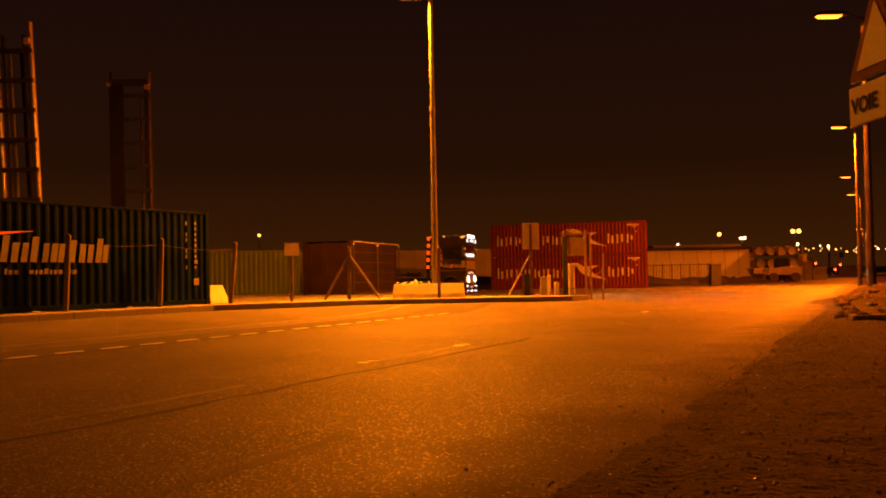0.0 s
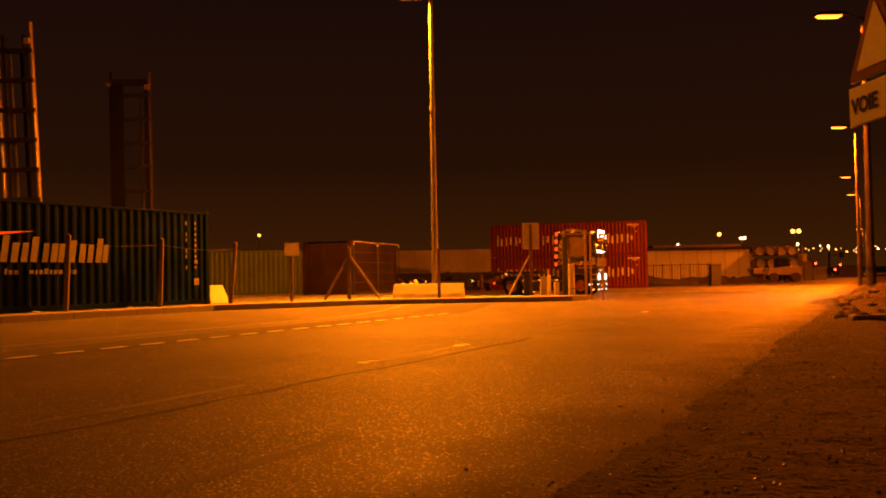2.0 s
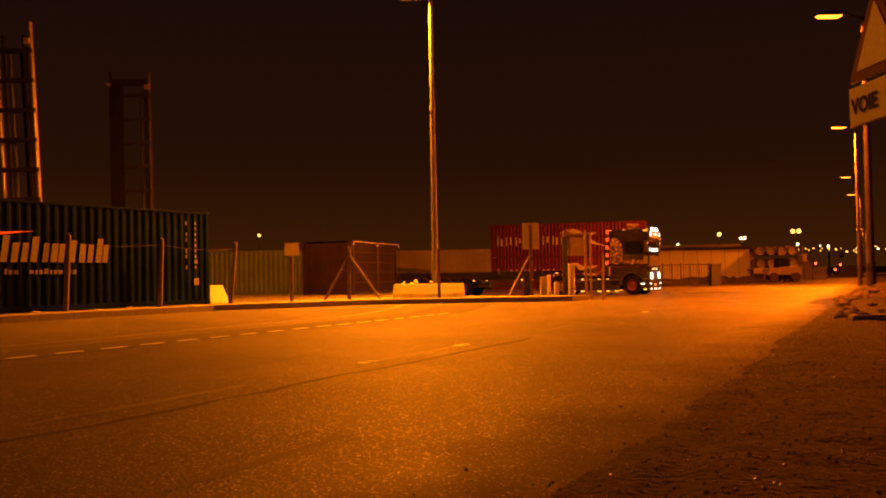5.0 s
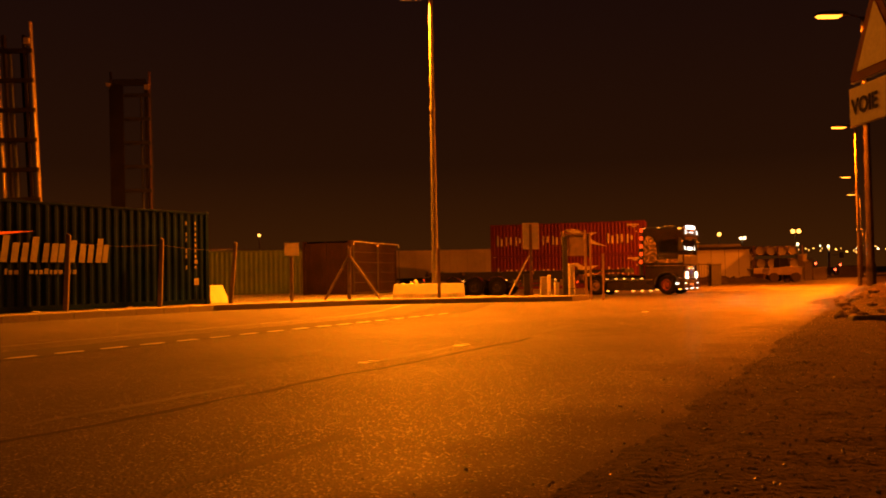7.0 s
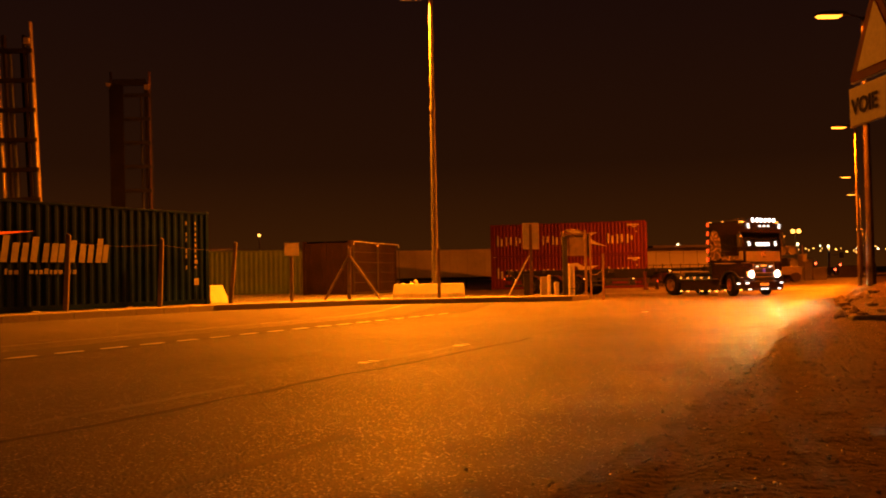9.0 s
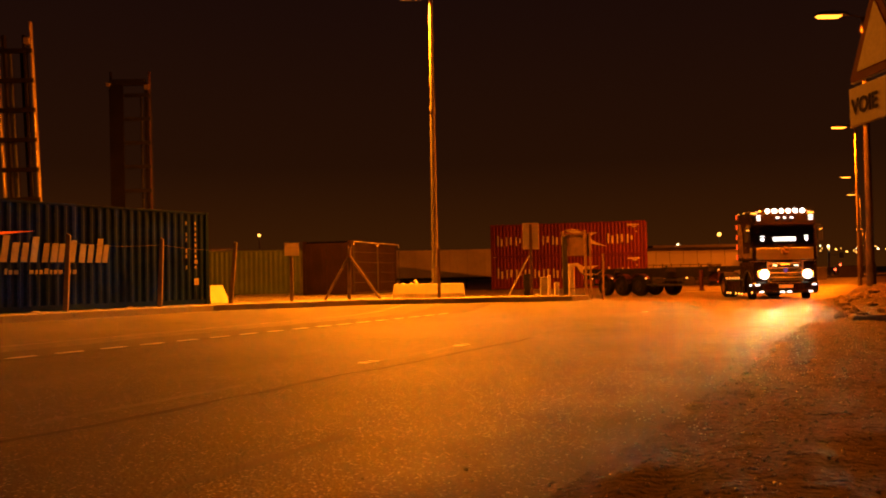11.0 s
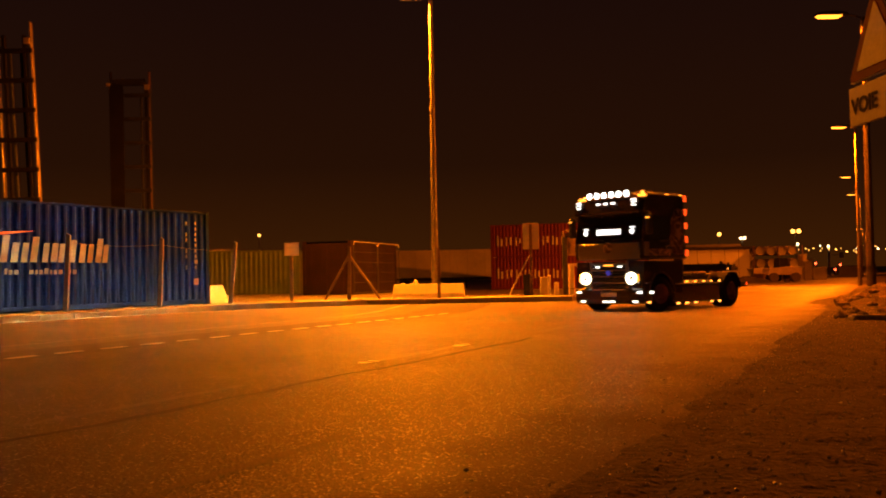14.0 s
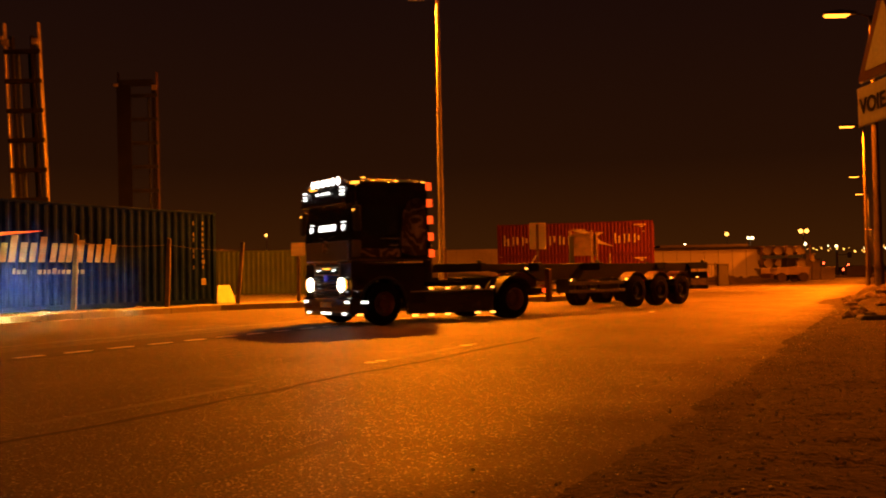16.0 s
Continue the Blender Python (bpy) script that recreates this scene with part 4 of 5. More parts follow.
# ---- far side of the yard ----
def box_trailer(x, y, turn, length, label):
    root = thing("box_trailer", pose(x, y, 0, 0, 0, turn), label, "trailer", "parked box trailers")
    part("box", B(((0, 0, 1.05), (length, 2.5, 3.6)), bevel=0.03), TRAILERWALL, root, "pale grey box body")
    for i in range(int(length / 1.6)):
        part("panel_rib", B(((0.6 + i * 1.6, -0.012, 1.1), (0.64 + i * 1.6, 0.01, 3.55))), GREYWALL, root)
    part("frame", B(((0.2, 0.5, 0.8), (length - 0.2, 2.0, 1.05)), bevel=0.01), CHASSIS, root)
    for i in range(3):
        for yy in (0.05, 2.15):
            part("wheel", C(((1.8 + 1.3 * i, yy, 0.5), (1.8 + 1.3 * i, yy + 0.3, 0.5), 0.5), seg=20), RUBBER, root)
    for yy in (0.5, 1.9):
        part("landing_leg", B(((length - 2.8, yy, 0), (length - 2.65, yy + 0.12, 0.85))), CHASSIS, root)
    return root


box_trailer(-8.0, 85.0, 0, 12.85, "long pale box trailer parked behind the yard gate")
box_trailer(-19.0, 84.0, 0, 10.0, "long pale box trailer parked behind the yard gate")

hall = thing("warehouse", pose(19.5, 97.0, 0), "long low pale warehouse with a flat dark roof", "building")
part("wall", B(((0, 0, 0), (13.1, 12, 3.42)), bevel=0.02), WHITEWALL, hall, "pale panelled wall")
part("roof", B(((-0.2, -0.2, 3.42), (13.3, 12.2, 3.72)), bevel=0.03), DARKSTEEL, hall, "dark flat roof edge")
part("roof_light", B(((3.0, 2, 3.72), (12.5, 5, 4.05)), bevel=0.05), GREYWALL, hall)
for i in range(9):
    part("panel_joint", B(((1.4 + i * 1.45, -0.012, 0.1), (1.44 + i * 1.45, 0.01, 3.4))), GREYWALL, hall)
yard_fence = thing("yard_fence", pose(15.9, 73.0, 0), "low dark steel mesh fence along the yard", "fence")
for i in range(8):
    part("post", C(((i * 0.72, 0, 0), (i * 0.72, 0, 1.85), 0.035), seg=8), DARKSTEEL, yard_fence)
part("rail", B(((0, -0.02, 1.68), (5.1, 0.02, 1.74))), DARKSTEEL, yard_fence)
part("rail", B(((0, -0.02, 0.35), (5.1, 0.02, 0.4))), DARKSTEEL, yard_fence)
for i in range(24):
    part("bar", B(((0.1 + i * 0.21, -0.012, 0.1), (0.125 + i * 0.21, 0.012, 1.72))), DARKSTEEL, yard_fence)
def build_bank():
    """A low bank of bare earth between the yard and the road."""
    vs, k = [], 9
    line = [Vector((13.0, 76.5)), Vector((19.0, 77.5)), Vector((24.5, 81.0)), Vector((29.5, 86.0)), Vector((33.0, 89.0))]
    rows = 72
    for i in range(rows + 1):
        q = i / rows * 4
        j = min(3, int(q))
        p = line[j].lerp(line[j + 1], q - j)
        high = (0.75 + 0.35 * noise.noise((i * 0.13, 2, 0)) + 0.25 * noise.noise((i * 0.45, 4, 0))) * smooth_step((rows - i) / 30)
        for c in range(k):
            u = c / (k - 1)
            vs.append((p.x - 0.9 + 1.8 * u, p.y - 2.4 + 4.8 * u, -0.05 + high * math.sin(math.pi * u) + 0.08 * noise.noise((i * 0.6, c * 0.8, 1))))
    fs = [(r * k + c, r * k + c + 1, (r + 1) * k + c + 1, (r + 1) * k + c) for r in range(rows) for c in range(k - 1)]
    me = bpy.data.meshes.new("earth_bank")
    me.from_pydata(vs, [], fs)
    me.materials.append(SAND)
    me.polygons.foreach_set("use_smooth", [True] * len(me.polygons))
    tagged(new("earth_bank", me), "low uneven bank of bare brown earth", "ground", kind="structure")


build_bank()
kiosk = thing("cabinet", pose(21.2, 72.0, 0), "dark steel cabinet at the end of a fence", "cabinet")
part("body", B(((-0.4, -0.3, 0), (0.4, 0.3, 1.65)), bevel=0.03), DARKSTEEL, kiosk)
part("lid", B(((-0.45, -0.35, 1.65), (0.45, 0.35, 1.72)), bevel=0.02), DARKSTEEL, kiosk)


def build_pipes():
    """Large pale pipes stacked in two tiers on a flat trailer, their ends towards the road."""
    bed = thing("flat_trailer", pose(32.3, 95.0, 0), "low flat trailer under a stack of pale pipes", "trailer")
    part("deck", B(((-0.4, 0, 1.25), (4.9, 6.0, 1.42)), bevel=0.02), GALV, bed)
    part("side_board", B(((-0.4, -0.05, 0.75), (4.9, 0.0, 1.25)), bevel=0.01), LOADER, bed)
    for i in range(3):
        part("wheel", C(((0.6 + i * 1.6, 0.2, 0.5), (0.6 + i * 1.6, 0.5, 0.5), 0.5), seg=18), RUBBER, bed)
        part("stake", B(((-0.35 + i * 2.5, -0.04, 1.4), (-0.25 + i * 2.5, 0.04, 3.7))), RUSTY, bed)
    for tier, k in ((0, 4), (1, 4)):
        for i in range(k):
            p = bmesh.new()
            x, z = 0.45 + i * 1.13 - 0.08 * tier, 1.89 + tier * 1.3
            lathe(p, [(0.42, 0.06), (0.47, 0.0), (0.47, 5.6), (0.36, 5.6)], 28)
            ob = tagged(part("pipe", p, PIPE, smooth=True), "large pale pipe in a stack on a trailer", "pipe", "stack of pipes")
            ob.matrix_basis = pose(32.3 + x, 95.0, z)


build_pipes()


def build_loader():
    root = thing("wheel_loader", pose(30.6, 88.0, 0, 0, 0, 8), "pale yellow wheel loader parked before the pipes", "loader")
    body = bmesh.new()
    prism(body, [(0.0, 0.7), (3.4, 0.7), (3.5, 1.35), (2.3, 1.5), (0.2, 1.35)], -0.7, 0.7, 0.05)
    part("body", body, LOADER, root)
    cabin = bmesh.new()
    prism(cabin, [(1.2, 1.4), (2.2, 1.4), (2.1, 2.3), (1.3, 2.3)], -0.55, 0.55, 0.04)
    part("cabin", cabin, DARKSTEEL, root, "dark glazed cabin")
    bucket = bmesh.new()
    prism(bucket, [(-1.5, 0.15), (-0.5, 0.1), (-0.35, 0.8), (-0.6, 0.85), (-0.75, 0.3), (-1.5, 0.22)], -1.1, 1.1, 0.015)
    part("bucket", bucket, RUSTY, root)
    for s in (-1, 1):
        part("arm", C(((-0.6, s * 0.4, 0.6), (0.5, s * 0.4, 1.2), 0.09), seg=8), LOADER, root)
        for x in (0.5, 2.7):
            part("wheel", C(((x, s * 0.65, 0.45), (x, s * 1.0, 0.45), 0.45), seg=20), WOOD, root, "tyre caked in pale dust")


build_loader()

far_kerb = part("far_kerb", B(((0, 0, -0.1), (38, 3.5, 0.22)), bevel=0.03), KERB, m=pose(41.0, 128.0, 0, 0, 0, 14))
tagged(far_kerb, "long low concrete kerb at the far end of the road", "kerb", kind="structure")
for x, y, h, w in ((35.2, 92, 1.3, 1.0), (36.6, 93, 1.8, 0.7), (37.4, 96, 2.6, 0.6), (38.2, 94, 1.2, 1.4), (34.0, 90, 0.9, 1.2), (46.5, 131, 1.6, 0.9), (48.2, 133, 2.2, 1.0), (50.0, 134, 1.4, 1.6), (60.5, 138, 1.5, 3.0), (55.2, 140, 2.6, 1.4)):
    hut = thing("utility_cabinet", pose(x, y, 0.1), "pale utility cabinet standing at the far side of the yard", "cabinet", "far utility cabinets")
    part("body", B(((-w / 2, -0.4, 0), (w / 2, 0.4, h)), bevel=0.05), PIPE, hut)
    part("lid", B(((-w / 2 - 0.05, -0.45, h), (w / 2 + 0.05, 0.45, h + 0.08)), bevel=0.02), GREYWALL, hut)


def traffic_light(x, y, h, glow_mat, label, side=0.0):
    root = thing("traffic_light", pose(x, y, 0), label, "traffic light", "far traffic lights")
    part("pole", C(((0, 0, 0), (0, 0, h + 0.6), 0.06), seg=8), GALV, root)
    part("housing", B(((-0.2, -0.28, h - 0.9), (0.2, -0.06, h + 0.35)), bevel=0.04), PLASTIC, root)
    lens = bmesh.new()
    bmesh.ops.create_uvsphere(lens, u_segments=12, v_segments=8, radius=0.16, matrix=Matrix.Translation((side, -0.3, h)))
    part("lens", lens, glow_mat, root, smooth=True)


traffic_light(60.41, 150.0, 2.15, G_SIGRED, "far traffic light showing red")
traffic_light(58.9, 148.0, 1.35, G_SIGGRN, "far traffic light showing green")
traffic_light(64.4, 150.0, 1.85, G_SIGRED, "far traffic light showing red")
traffic_light(64.0, 151.0, 1.1, G_SIGRED, "far traffic light showing red")
pole = thing("sign_post", pose(62.8, 150.0, 0), "pale far post with a small square sign", "sign")
part("pole", C(((0, 0, 0), (0, 0, 4.3), 0.14), seg=8), PIPE, pole)
part("panel", B(((1.6, -0.1, 3.0), (2.3, -0.02, 3.9))), PIPE, pole)
part("panel_arm", C(((0, 0, 3.5), (2.0, 0, 3.5), 0.05), seg=8), PIPE, pole)


def far_lamp(x, y, h, heads, mat, r, label):
    root = thing("flood_light", pose(x, y, 0), label, "lamp", "far flood lights")
    part("mast", C(((0, 0, 0), (0, 0, h), 0.16, 0.1), seg=8), PIPE, root)
    for k in range(heads):
        b = bmesh.new()
        # Lantern radius is a quarter oversize to stand for the halo round it.
        bmesh.ops.create_uvsphere(b, u_segments=14, v_segments=10, radius=r * 1.25, matrix=Matrix.Translation(((k - (heads - 1) / 2) * r * 3.4, -0.2, h + r * 0.4)))
        part("lantern", b, mat, root, smooth=True)


for x, y, h, k, mat, r in ((-27.84, 140, 7.9, 1, G_FARO, 0.17), (45.8, 180, 6.4, 1, G_FARW, 0.2), (53.96, 180, 8.3, 1, G_FARO, 0.3), (65.0, 200, 8.2, 2, G_FARW, 0.25), (68.9, 180, 8.6, 2, G_FARO, 0.34), (76.8, 200, 6.7, 1, G_FARW, 0.25), (83.5, 200, 6.1, 1, G_FARW, 0.2)):
    far_lamp(x, y, h, k, mat, r, "far flood light glowing on a mast")


def build_far_town():
    """Specks of lamps along the far shore, with low dark banks under them."""
    rnd = random.Random(21)
    o, w = bmesh.new(), bmesh.new()
    for i in range(90):
        x = 170 + 150 * rnd.random()
        z = 11.4 + rnd.gauss(0, 0.8)
        r = 0.24 + 0.32 * rnd.random() ** 2
        bmesh.ops.create_icosphere(w if rnd.random() < 0.2 else o, subdivisions=1, radius=r, matrix=Matrix.Translation((x, 460 + 20 * rnd.random(), z)))
    for i in range(16):
        bmesh.ops.create_icosphere(o, subdivisions=1, radius=0.2, matrix=Matrix.Translation((-120 + 270 * rnd.random(), 520, 9 + rnd.random() * 4)))
    a = tagged(part("town_lamps", o, G_FARO), "distant orange town lamps along the shore", "lights", kind="stuff")
    b = tagged(part("town_lamps", w, G_FARW), "distant white town lamps along the shore", "lights", kind="stuff")
    bank = bmesh.new()
    pts = [(-1400 + i * 40, 2.5 + 2.0 * noise.noise((i * 0.35, 1, 0))) for i in range(80)]
    prism(bank, [(-1400, -2)] + [(x, max(1.5, z)) for x, z in pts] + [(1760, -2)], 600, 640)
    tagged(part("far_bank", bank, GREYWALL), "low dark far shore against the night sky", "backdrop", kind="structure")


build_far_town()


# ---- the truck ----
def wheel(parent, name, x, y, width, rim_mat, radius=0.5, label=""):
    """A wheel about its own y axis; the dished rim faces outward."""
    out = 1 if y > 0 else -1
    w = width / 2
    bm = bmesh.new()
    r = radius
    lathe(bm, [(0.29, -w), (r * 0.82, -w), (r * 0.96, -w * 0.82), (r, -w * 0.6), (r, -w * 0.22), (r * 0.975, -w * 0.2), (r * 0.975, -w * 0.12), (r, -w * 0.1), (r, w * 0.1), (r * 0.975, w * 0.12), (r * 0.975, w * 0.2), (r, w * 0.22), (r, w * 0.6), (r * 0.96, w * 0.82), (r * 0.82, w), (0.29, w)], 32)
    bmesh.ops.delete(bm, geom=[f for f in bm.faces if len(f.verts) > 4], context="FACES_ONLY")
    tyre = part(name, bm, RUBBER, parent, label or "black truck tyre on a dished rim", smooth=True)
    rim = bmesh.new()
    face = w * 1.01
    lathe(rim, [(0.29, -w * 0.9), (0.29, face * 0.98), (0.275, face), (0.255, face * 0.8), (0.2, face * 0.42), (0.14, face * 0.42), (0.125, face * 0.75), (0.06, face * 0.85)] if out > 0 else [(0.06, -face * 0.85), (0.125, -face * 0.75), (0.14, -face * 0.42), (0.2, -face * 0.42), (0.255, -face * 0.8), (0.275, -face), (0.29, -face * 0.98), (0.29, w * 0.9)], 28)
    part("rim", rim, rim_mat, tyre, smooth=True)
    nut = bmesh.new()
    cyl(nut, (0, out * face * 0.4, 0), (0, out * face * 0.4 + out * 0.035, 0), 0.016, seg=6)
    first = part("wheel_nut", nut, CHROME, tyre)
    for i in range(10):
        a = i * math.tau / 10
        p = (0.17 * math.cos(a), 0, 0.17 * math.sin(a))
        one = first if i == 0 else new("wheel_nut", first.data)
        one.parent = tyre
        one.location = p
    return tyre, (x, y)


def lamp_plate(parent, name, centre, size, mat, label="", bevel=0.008):
    lo = [c - s / 2 for c, s in zip(centre, size)]
    hi = [c + s / 2 for c, s in zip(centre, size)]
    return part(name, B((lo, hi), bevel=bevel), mat, parent, label)


def build_tractor():
    root = thing("truck_tractor", pose(0, 0, 0), "black cab-over truck tractor hung with white, amber and red lights", "truck")
    wheels = []
    # chassis and running gear
    part("chassis_rail", B(((-0.95, 0.36, 0.72), (4.4, 0.44, 0.98)), bevel=0.01), CHASSIS, root)
    part("chassis_rail", B(((-0.95, -0.44, 0.72), (4.4, -0.36, 0.98)), bevel=0.01), CHASSIS, root)
    part("cross_member", B(((-0.95, -0.36, 0.75), (-0.85, 0.36, 0.95)), ((1.1, -0.36, 0.75), (1.2, 0.36, 0.95)), ((2.4, -0.36, 0.75), (2.5, 0.36, 0.95))), CHASSIS, root)
    part("rear_axle", C(((0, -0.95, 0.5), (0, 0.95, 0.5), 0.09), ((-0.2, 0, 0.5), (0.25, 0, 0.5), 0.22)), CHASSIS, root)
    part("front_axle", B(((3.8, -0.9, 0.38), (3.96, 0.9, 0.5)), bevel=0.02), CHASSIS, root)
    part("fifth_wheel", B(((0.1, -0.42, 0.98), (1.0, 0.42, 1.1)), ((-0.35, -0.35, 0.98), (0.1, -0.1, 1.07)), ((-0.35, 0.1, 0.98), (0.1, 0.35, 1.07)), bevel=0.03), DARKSTEEL, root, "greasy steel coupling plate")
    part("catwalk", B(((1.25, -0.6, 0.99), (2.35, 0.6, 1.03)), bevel=0.005), DARKSTEEL, root, "dark chequered walkway plate")
    part("tail_bar", B(((-1.02, -1.2, 0.62), (-0.92, 1.2, 0.78)), bevel=0.02), CHASSIS, root)
    for s in (1, -1):
        part("side_skirt", B(((0.64, s * 1.02, 0.22), (3.2, s * 1.2, 0.76)), bevel=0.04), TRUCKPAINT, root, "black painted side panel")
        part("skirt_trim", B(((0.62, s * 1.205, 0.755), (3.15, s * 1.17, 0.785)), bevel=0.006), TRUCKGREY, root, "thin polished trim")
        part("fuel_tank", C(((0.85, s * 0.78, 0.58), (2.5, s * 0.78, 0.58), 0.3), seg=20), DARKSTEEL, root, smooth=True)
        for x in (0.72, 1.19, 1.63, 2.1, 2.57):
            lamp_plate(root, "side_marker_lamp", (x, s * 1.215, 0.83), (0.11, 0.03, 0.042), G_WARM, "glowing warm white marker lamp")
        for x in (0.72, 1.19, 2.1, 2.58, 3.04):
            lamp_plate(root, "side_marker_lamp", (x, s * 1.215, 0.2), (0.16, 0.03, 0.05), G_WARM, "glowing warm white marker lamp")
        # mudguard over the rear wheels, in three curved pieces
        g = bmesh.new()
        pts = [(0.6 * math.cos(a), 0.5 + 0.6 * math.sin(a)) for a in (radians(k) for k in range(8, 173, 12))]
        inner = [(0.57 * math.cos(a), 0.5 + 0.57 * math.sin(a)) for a in (radians(k) for k in range(172, 7, -12))]
        prism(g, pts + inner, s * 0.62, s * 1.24)
        part("rear_mudguard", g, CHASSIS, root, "curved mudguard over the twin rear wheels")
        tail = part("tail_lamp", B(((-1.06, s * 0.82, 0.64), (-1.02, s * 1.18, 0.76)), bevel=0.01), G_RED, root, "glowing red tail lamp")
        part("tail_side_lamp", B(((-0.99, s * 1.2, 0.66), (-0.93, s * 1.225, 0.75)), bevel=0.006), G_RED, root, "glowing red tail lamp")
        wheels.append((*wheel(root, "rear_wheel", 0, s * 0.92, 0.60, RUSTY, label="twin black rear tyres on dull rims"), 0.5, False))
        wheels.append((*wheel(root, "front_wheel", 3.88, s * 1.04, 0.32, REDRIM), 0.5, True))

    # cab
    cab = bmesh.new()
    prism(cab, [(2.52, 1.5), (4.74, 1.5), (4.76, 2.03), (4.63, 2.88), (4.60, 3.24), (4.42, 3.39), (2.64, 3.4)], -1.22, 1.22, 0.045)
    cab = part("cab", cab, TRUCKPAINT, root, "gloss black flat-fronted sleeper cab")
    low = bmesh.new()
    arch = [(3.88 + 0.6 * math.cos(a), 0.5 + 0.6 * math.sin(a)) for a in (radians(k) for k in range(0, 181, 15))]
    prism(low, [(4.74, 1.46), (4.74, 0.62), (4.48, 0.5)] + arch + [(2.75, 0.5), (2.75, 1.46)], -1.2, 1.2, 0.0)
    part("lower_cab", low, TRUCKPAINT, root, "black lower cab with wheel arches")
    for s in (1, -1):
        part("wheel_arch_trim", C(*[((3.88 + 0.62 * math.cos(radians(a)), s * 1.2, 0.5 + 0.62 * math.sin(radians(a))), (3.88 + 0.62 * math.cos(radians(a + 15)), s * 1.2, 0.5 + 0.62 * math.sin(radians(a + 15))), 0.03) for a in range(0, 180, 15)], seg=6), PLASTIC, root)
        # side of the cab: door, window, painted panel
        d = bmesh.new()
        prism(d, [(3.42, 1.56), (4.62, 1.56), (4.64, 2.05), (4.53, 2.84), (3.42, 2.86)], s * 1.216, s * 1.236, 0.006)
        door = part("cab_door", d, TRUCKPAINT, cab, "black cab door")
        wd = bmesh.new()
        prism(wd, [(3.52, 2.14), (4.5, 2.06), (4.42, 2.76), (3.52, 2.78)], s * 1.234, s * 1.243)
        part("side_window", wd, GLASS, cab, "dark glass side window")
        part("door_handle", B(((3.5, s * 1.236, 1.86), (3.72, s * 1.262, 1.9)), bevel=0.006), CHROME, cab, "chrome handle")
        part("door_trim", B(((3.42, s * 1.235, 2.02), (3.98, s * 1.245, 2.045))), CHROME, cab, "thin polished trim")
        mu = bmesh.new()
        prism(mu, [(2.7, 1.66), (3.05, 1.62), (3.39, 1.7), (3.39, 2.2), (3.33, 2.66), (3.18, 2.93), (2.95, 3.02), (2.78, 2.92), (2.7, 2.6)], s * 1.214, s * 1.227, 0.004)
        part("painted_panel", mu, MURAL, cab, "airbrushed brown panel with a mottled picture")
        part("lower_stripe", B(((3.45, s * 1.236, 1.6), (4.55, s * 1.246, 1.8))), MURAL, cab, "brown painted stripe")
        part("cab_step", B(((4.46, s * 1.1, 0.42), (4.72, s * 1.215, 0.47)), ((4.46, s * 1.1, 0.8), (4.72, s * 1.215, 0.85)), bevel=0.01), CHROME, root)
        # five stacked red lamps up the rear edge of the cab
        for i in range(5):
            z = 3.3 - i * 0.405
            x = 2.64 - i * 0.0138
            lamp = part("rear_edge_lamp", B(((x - 0.09, s * 1.2, z - 0.1), (x + 0.05, s * 1.236, z + 0.1)), bevel=0.008), PLASTIC, cab, "stack of three glowing red lamps")
            part("red_lens", B(*[((x - 0.1, s * 1.225, z + k - 0.026), (x + 0.045, s * 1.246, z + k + 0.026)) for k in (-0.064, 0, 0.064)]), G_RED, lamp)
        part("corner_vane", B(((4.5, s * 1.2, 1.6), (4.72, s * 1.25, 2.0)), bevel=0.02), TRUCKGREY, cab)
        # mirrors
        mir = part("mirror", B(((4.6, s * 1.29, 2.2), (4.76, s * 1.47, 2.78)), bevel=0.035), PLASTIC, cab, "black mirror housing")
        part("mirror_arm", C(((4.58, s * 1.2, 2.84), (4.68, s * 1.38, 2.86), 0.018), ((4.68, s * 1.38, 2.86), (4.68, s * 1.38, 2.75), 0.018), seg=8), PLASTIC, mir)
        part("mirror_glass", B(((4.594, s * 1.31, 2.24), (4.602, s * 1.45, 2.74))), GLASS, mir)
        part("mirror_lamp", B(((4.76, s * 1.33, 2.66), (4.775, s * 1.43, 2.69))), G_AMBER, mir)
        lamp_plate(cab, "roof_marker_lamp", (4.55, s * 1.08, 3.335), (0.14, 0.2, 0.05), G_AMBER, "glowing amber marker lamp")
        for x in (2.75, 3.5):
            lamp_plate(cab, "roof_side_lamp", (x, s * 1.19, 3.4), (0.1, 0.04, 0.03), G_AMBER, "glowing amber marker lamp")
        part("roof_rail", C(((2.7, s * 1.12, 3.43), (4.4, s * 1.12, 3.42), 0.018), seg=8), PLASTIC, cab)
        # headlights and lower lamps
        hl = part("headlight", B(((4.72, s * 0.60, 0.81), (4.80, s * 1.06, 1.12)), bevel=0.04), CHROME, root, "headlight cluster")
        # Glowing ring drawn oversize: the headlight's bloom is put into its shape.
        ring = bmesh.new()
        lathe(ring, [(0.072, 0.0), (0.175, 0.0), (0.175, 0.016), (0.072, 0.016)], 24)
        bmesh.ops.delete(ring, geom=[f for f in ring.faces if len(f.verts) > 4], context="FACES_ONLY")
        part("headlight_lens", ring, G_HEAD, hl, "dazzling white headlight", m=Matrix.Translation((4.80, s * 0.81, 0.963)) @ Matrix.Rotation(-math.pi / 2, 4, "Z"))
        aim = Matrix.Translation((4.80, s * 0.81, 0.963)) @ Matrix.Rotation(radians(-12), 4, "Z") @ Matrix.Rotation(radians(2.2), 4, "Y")
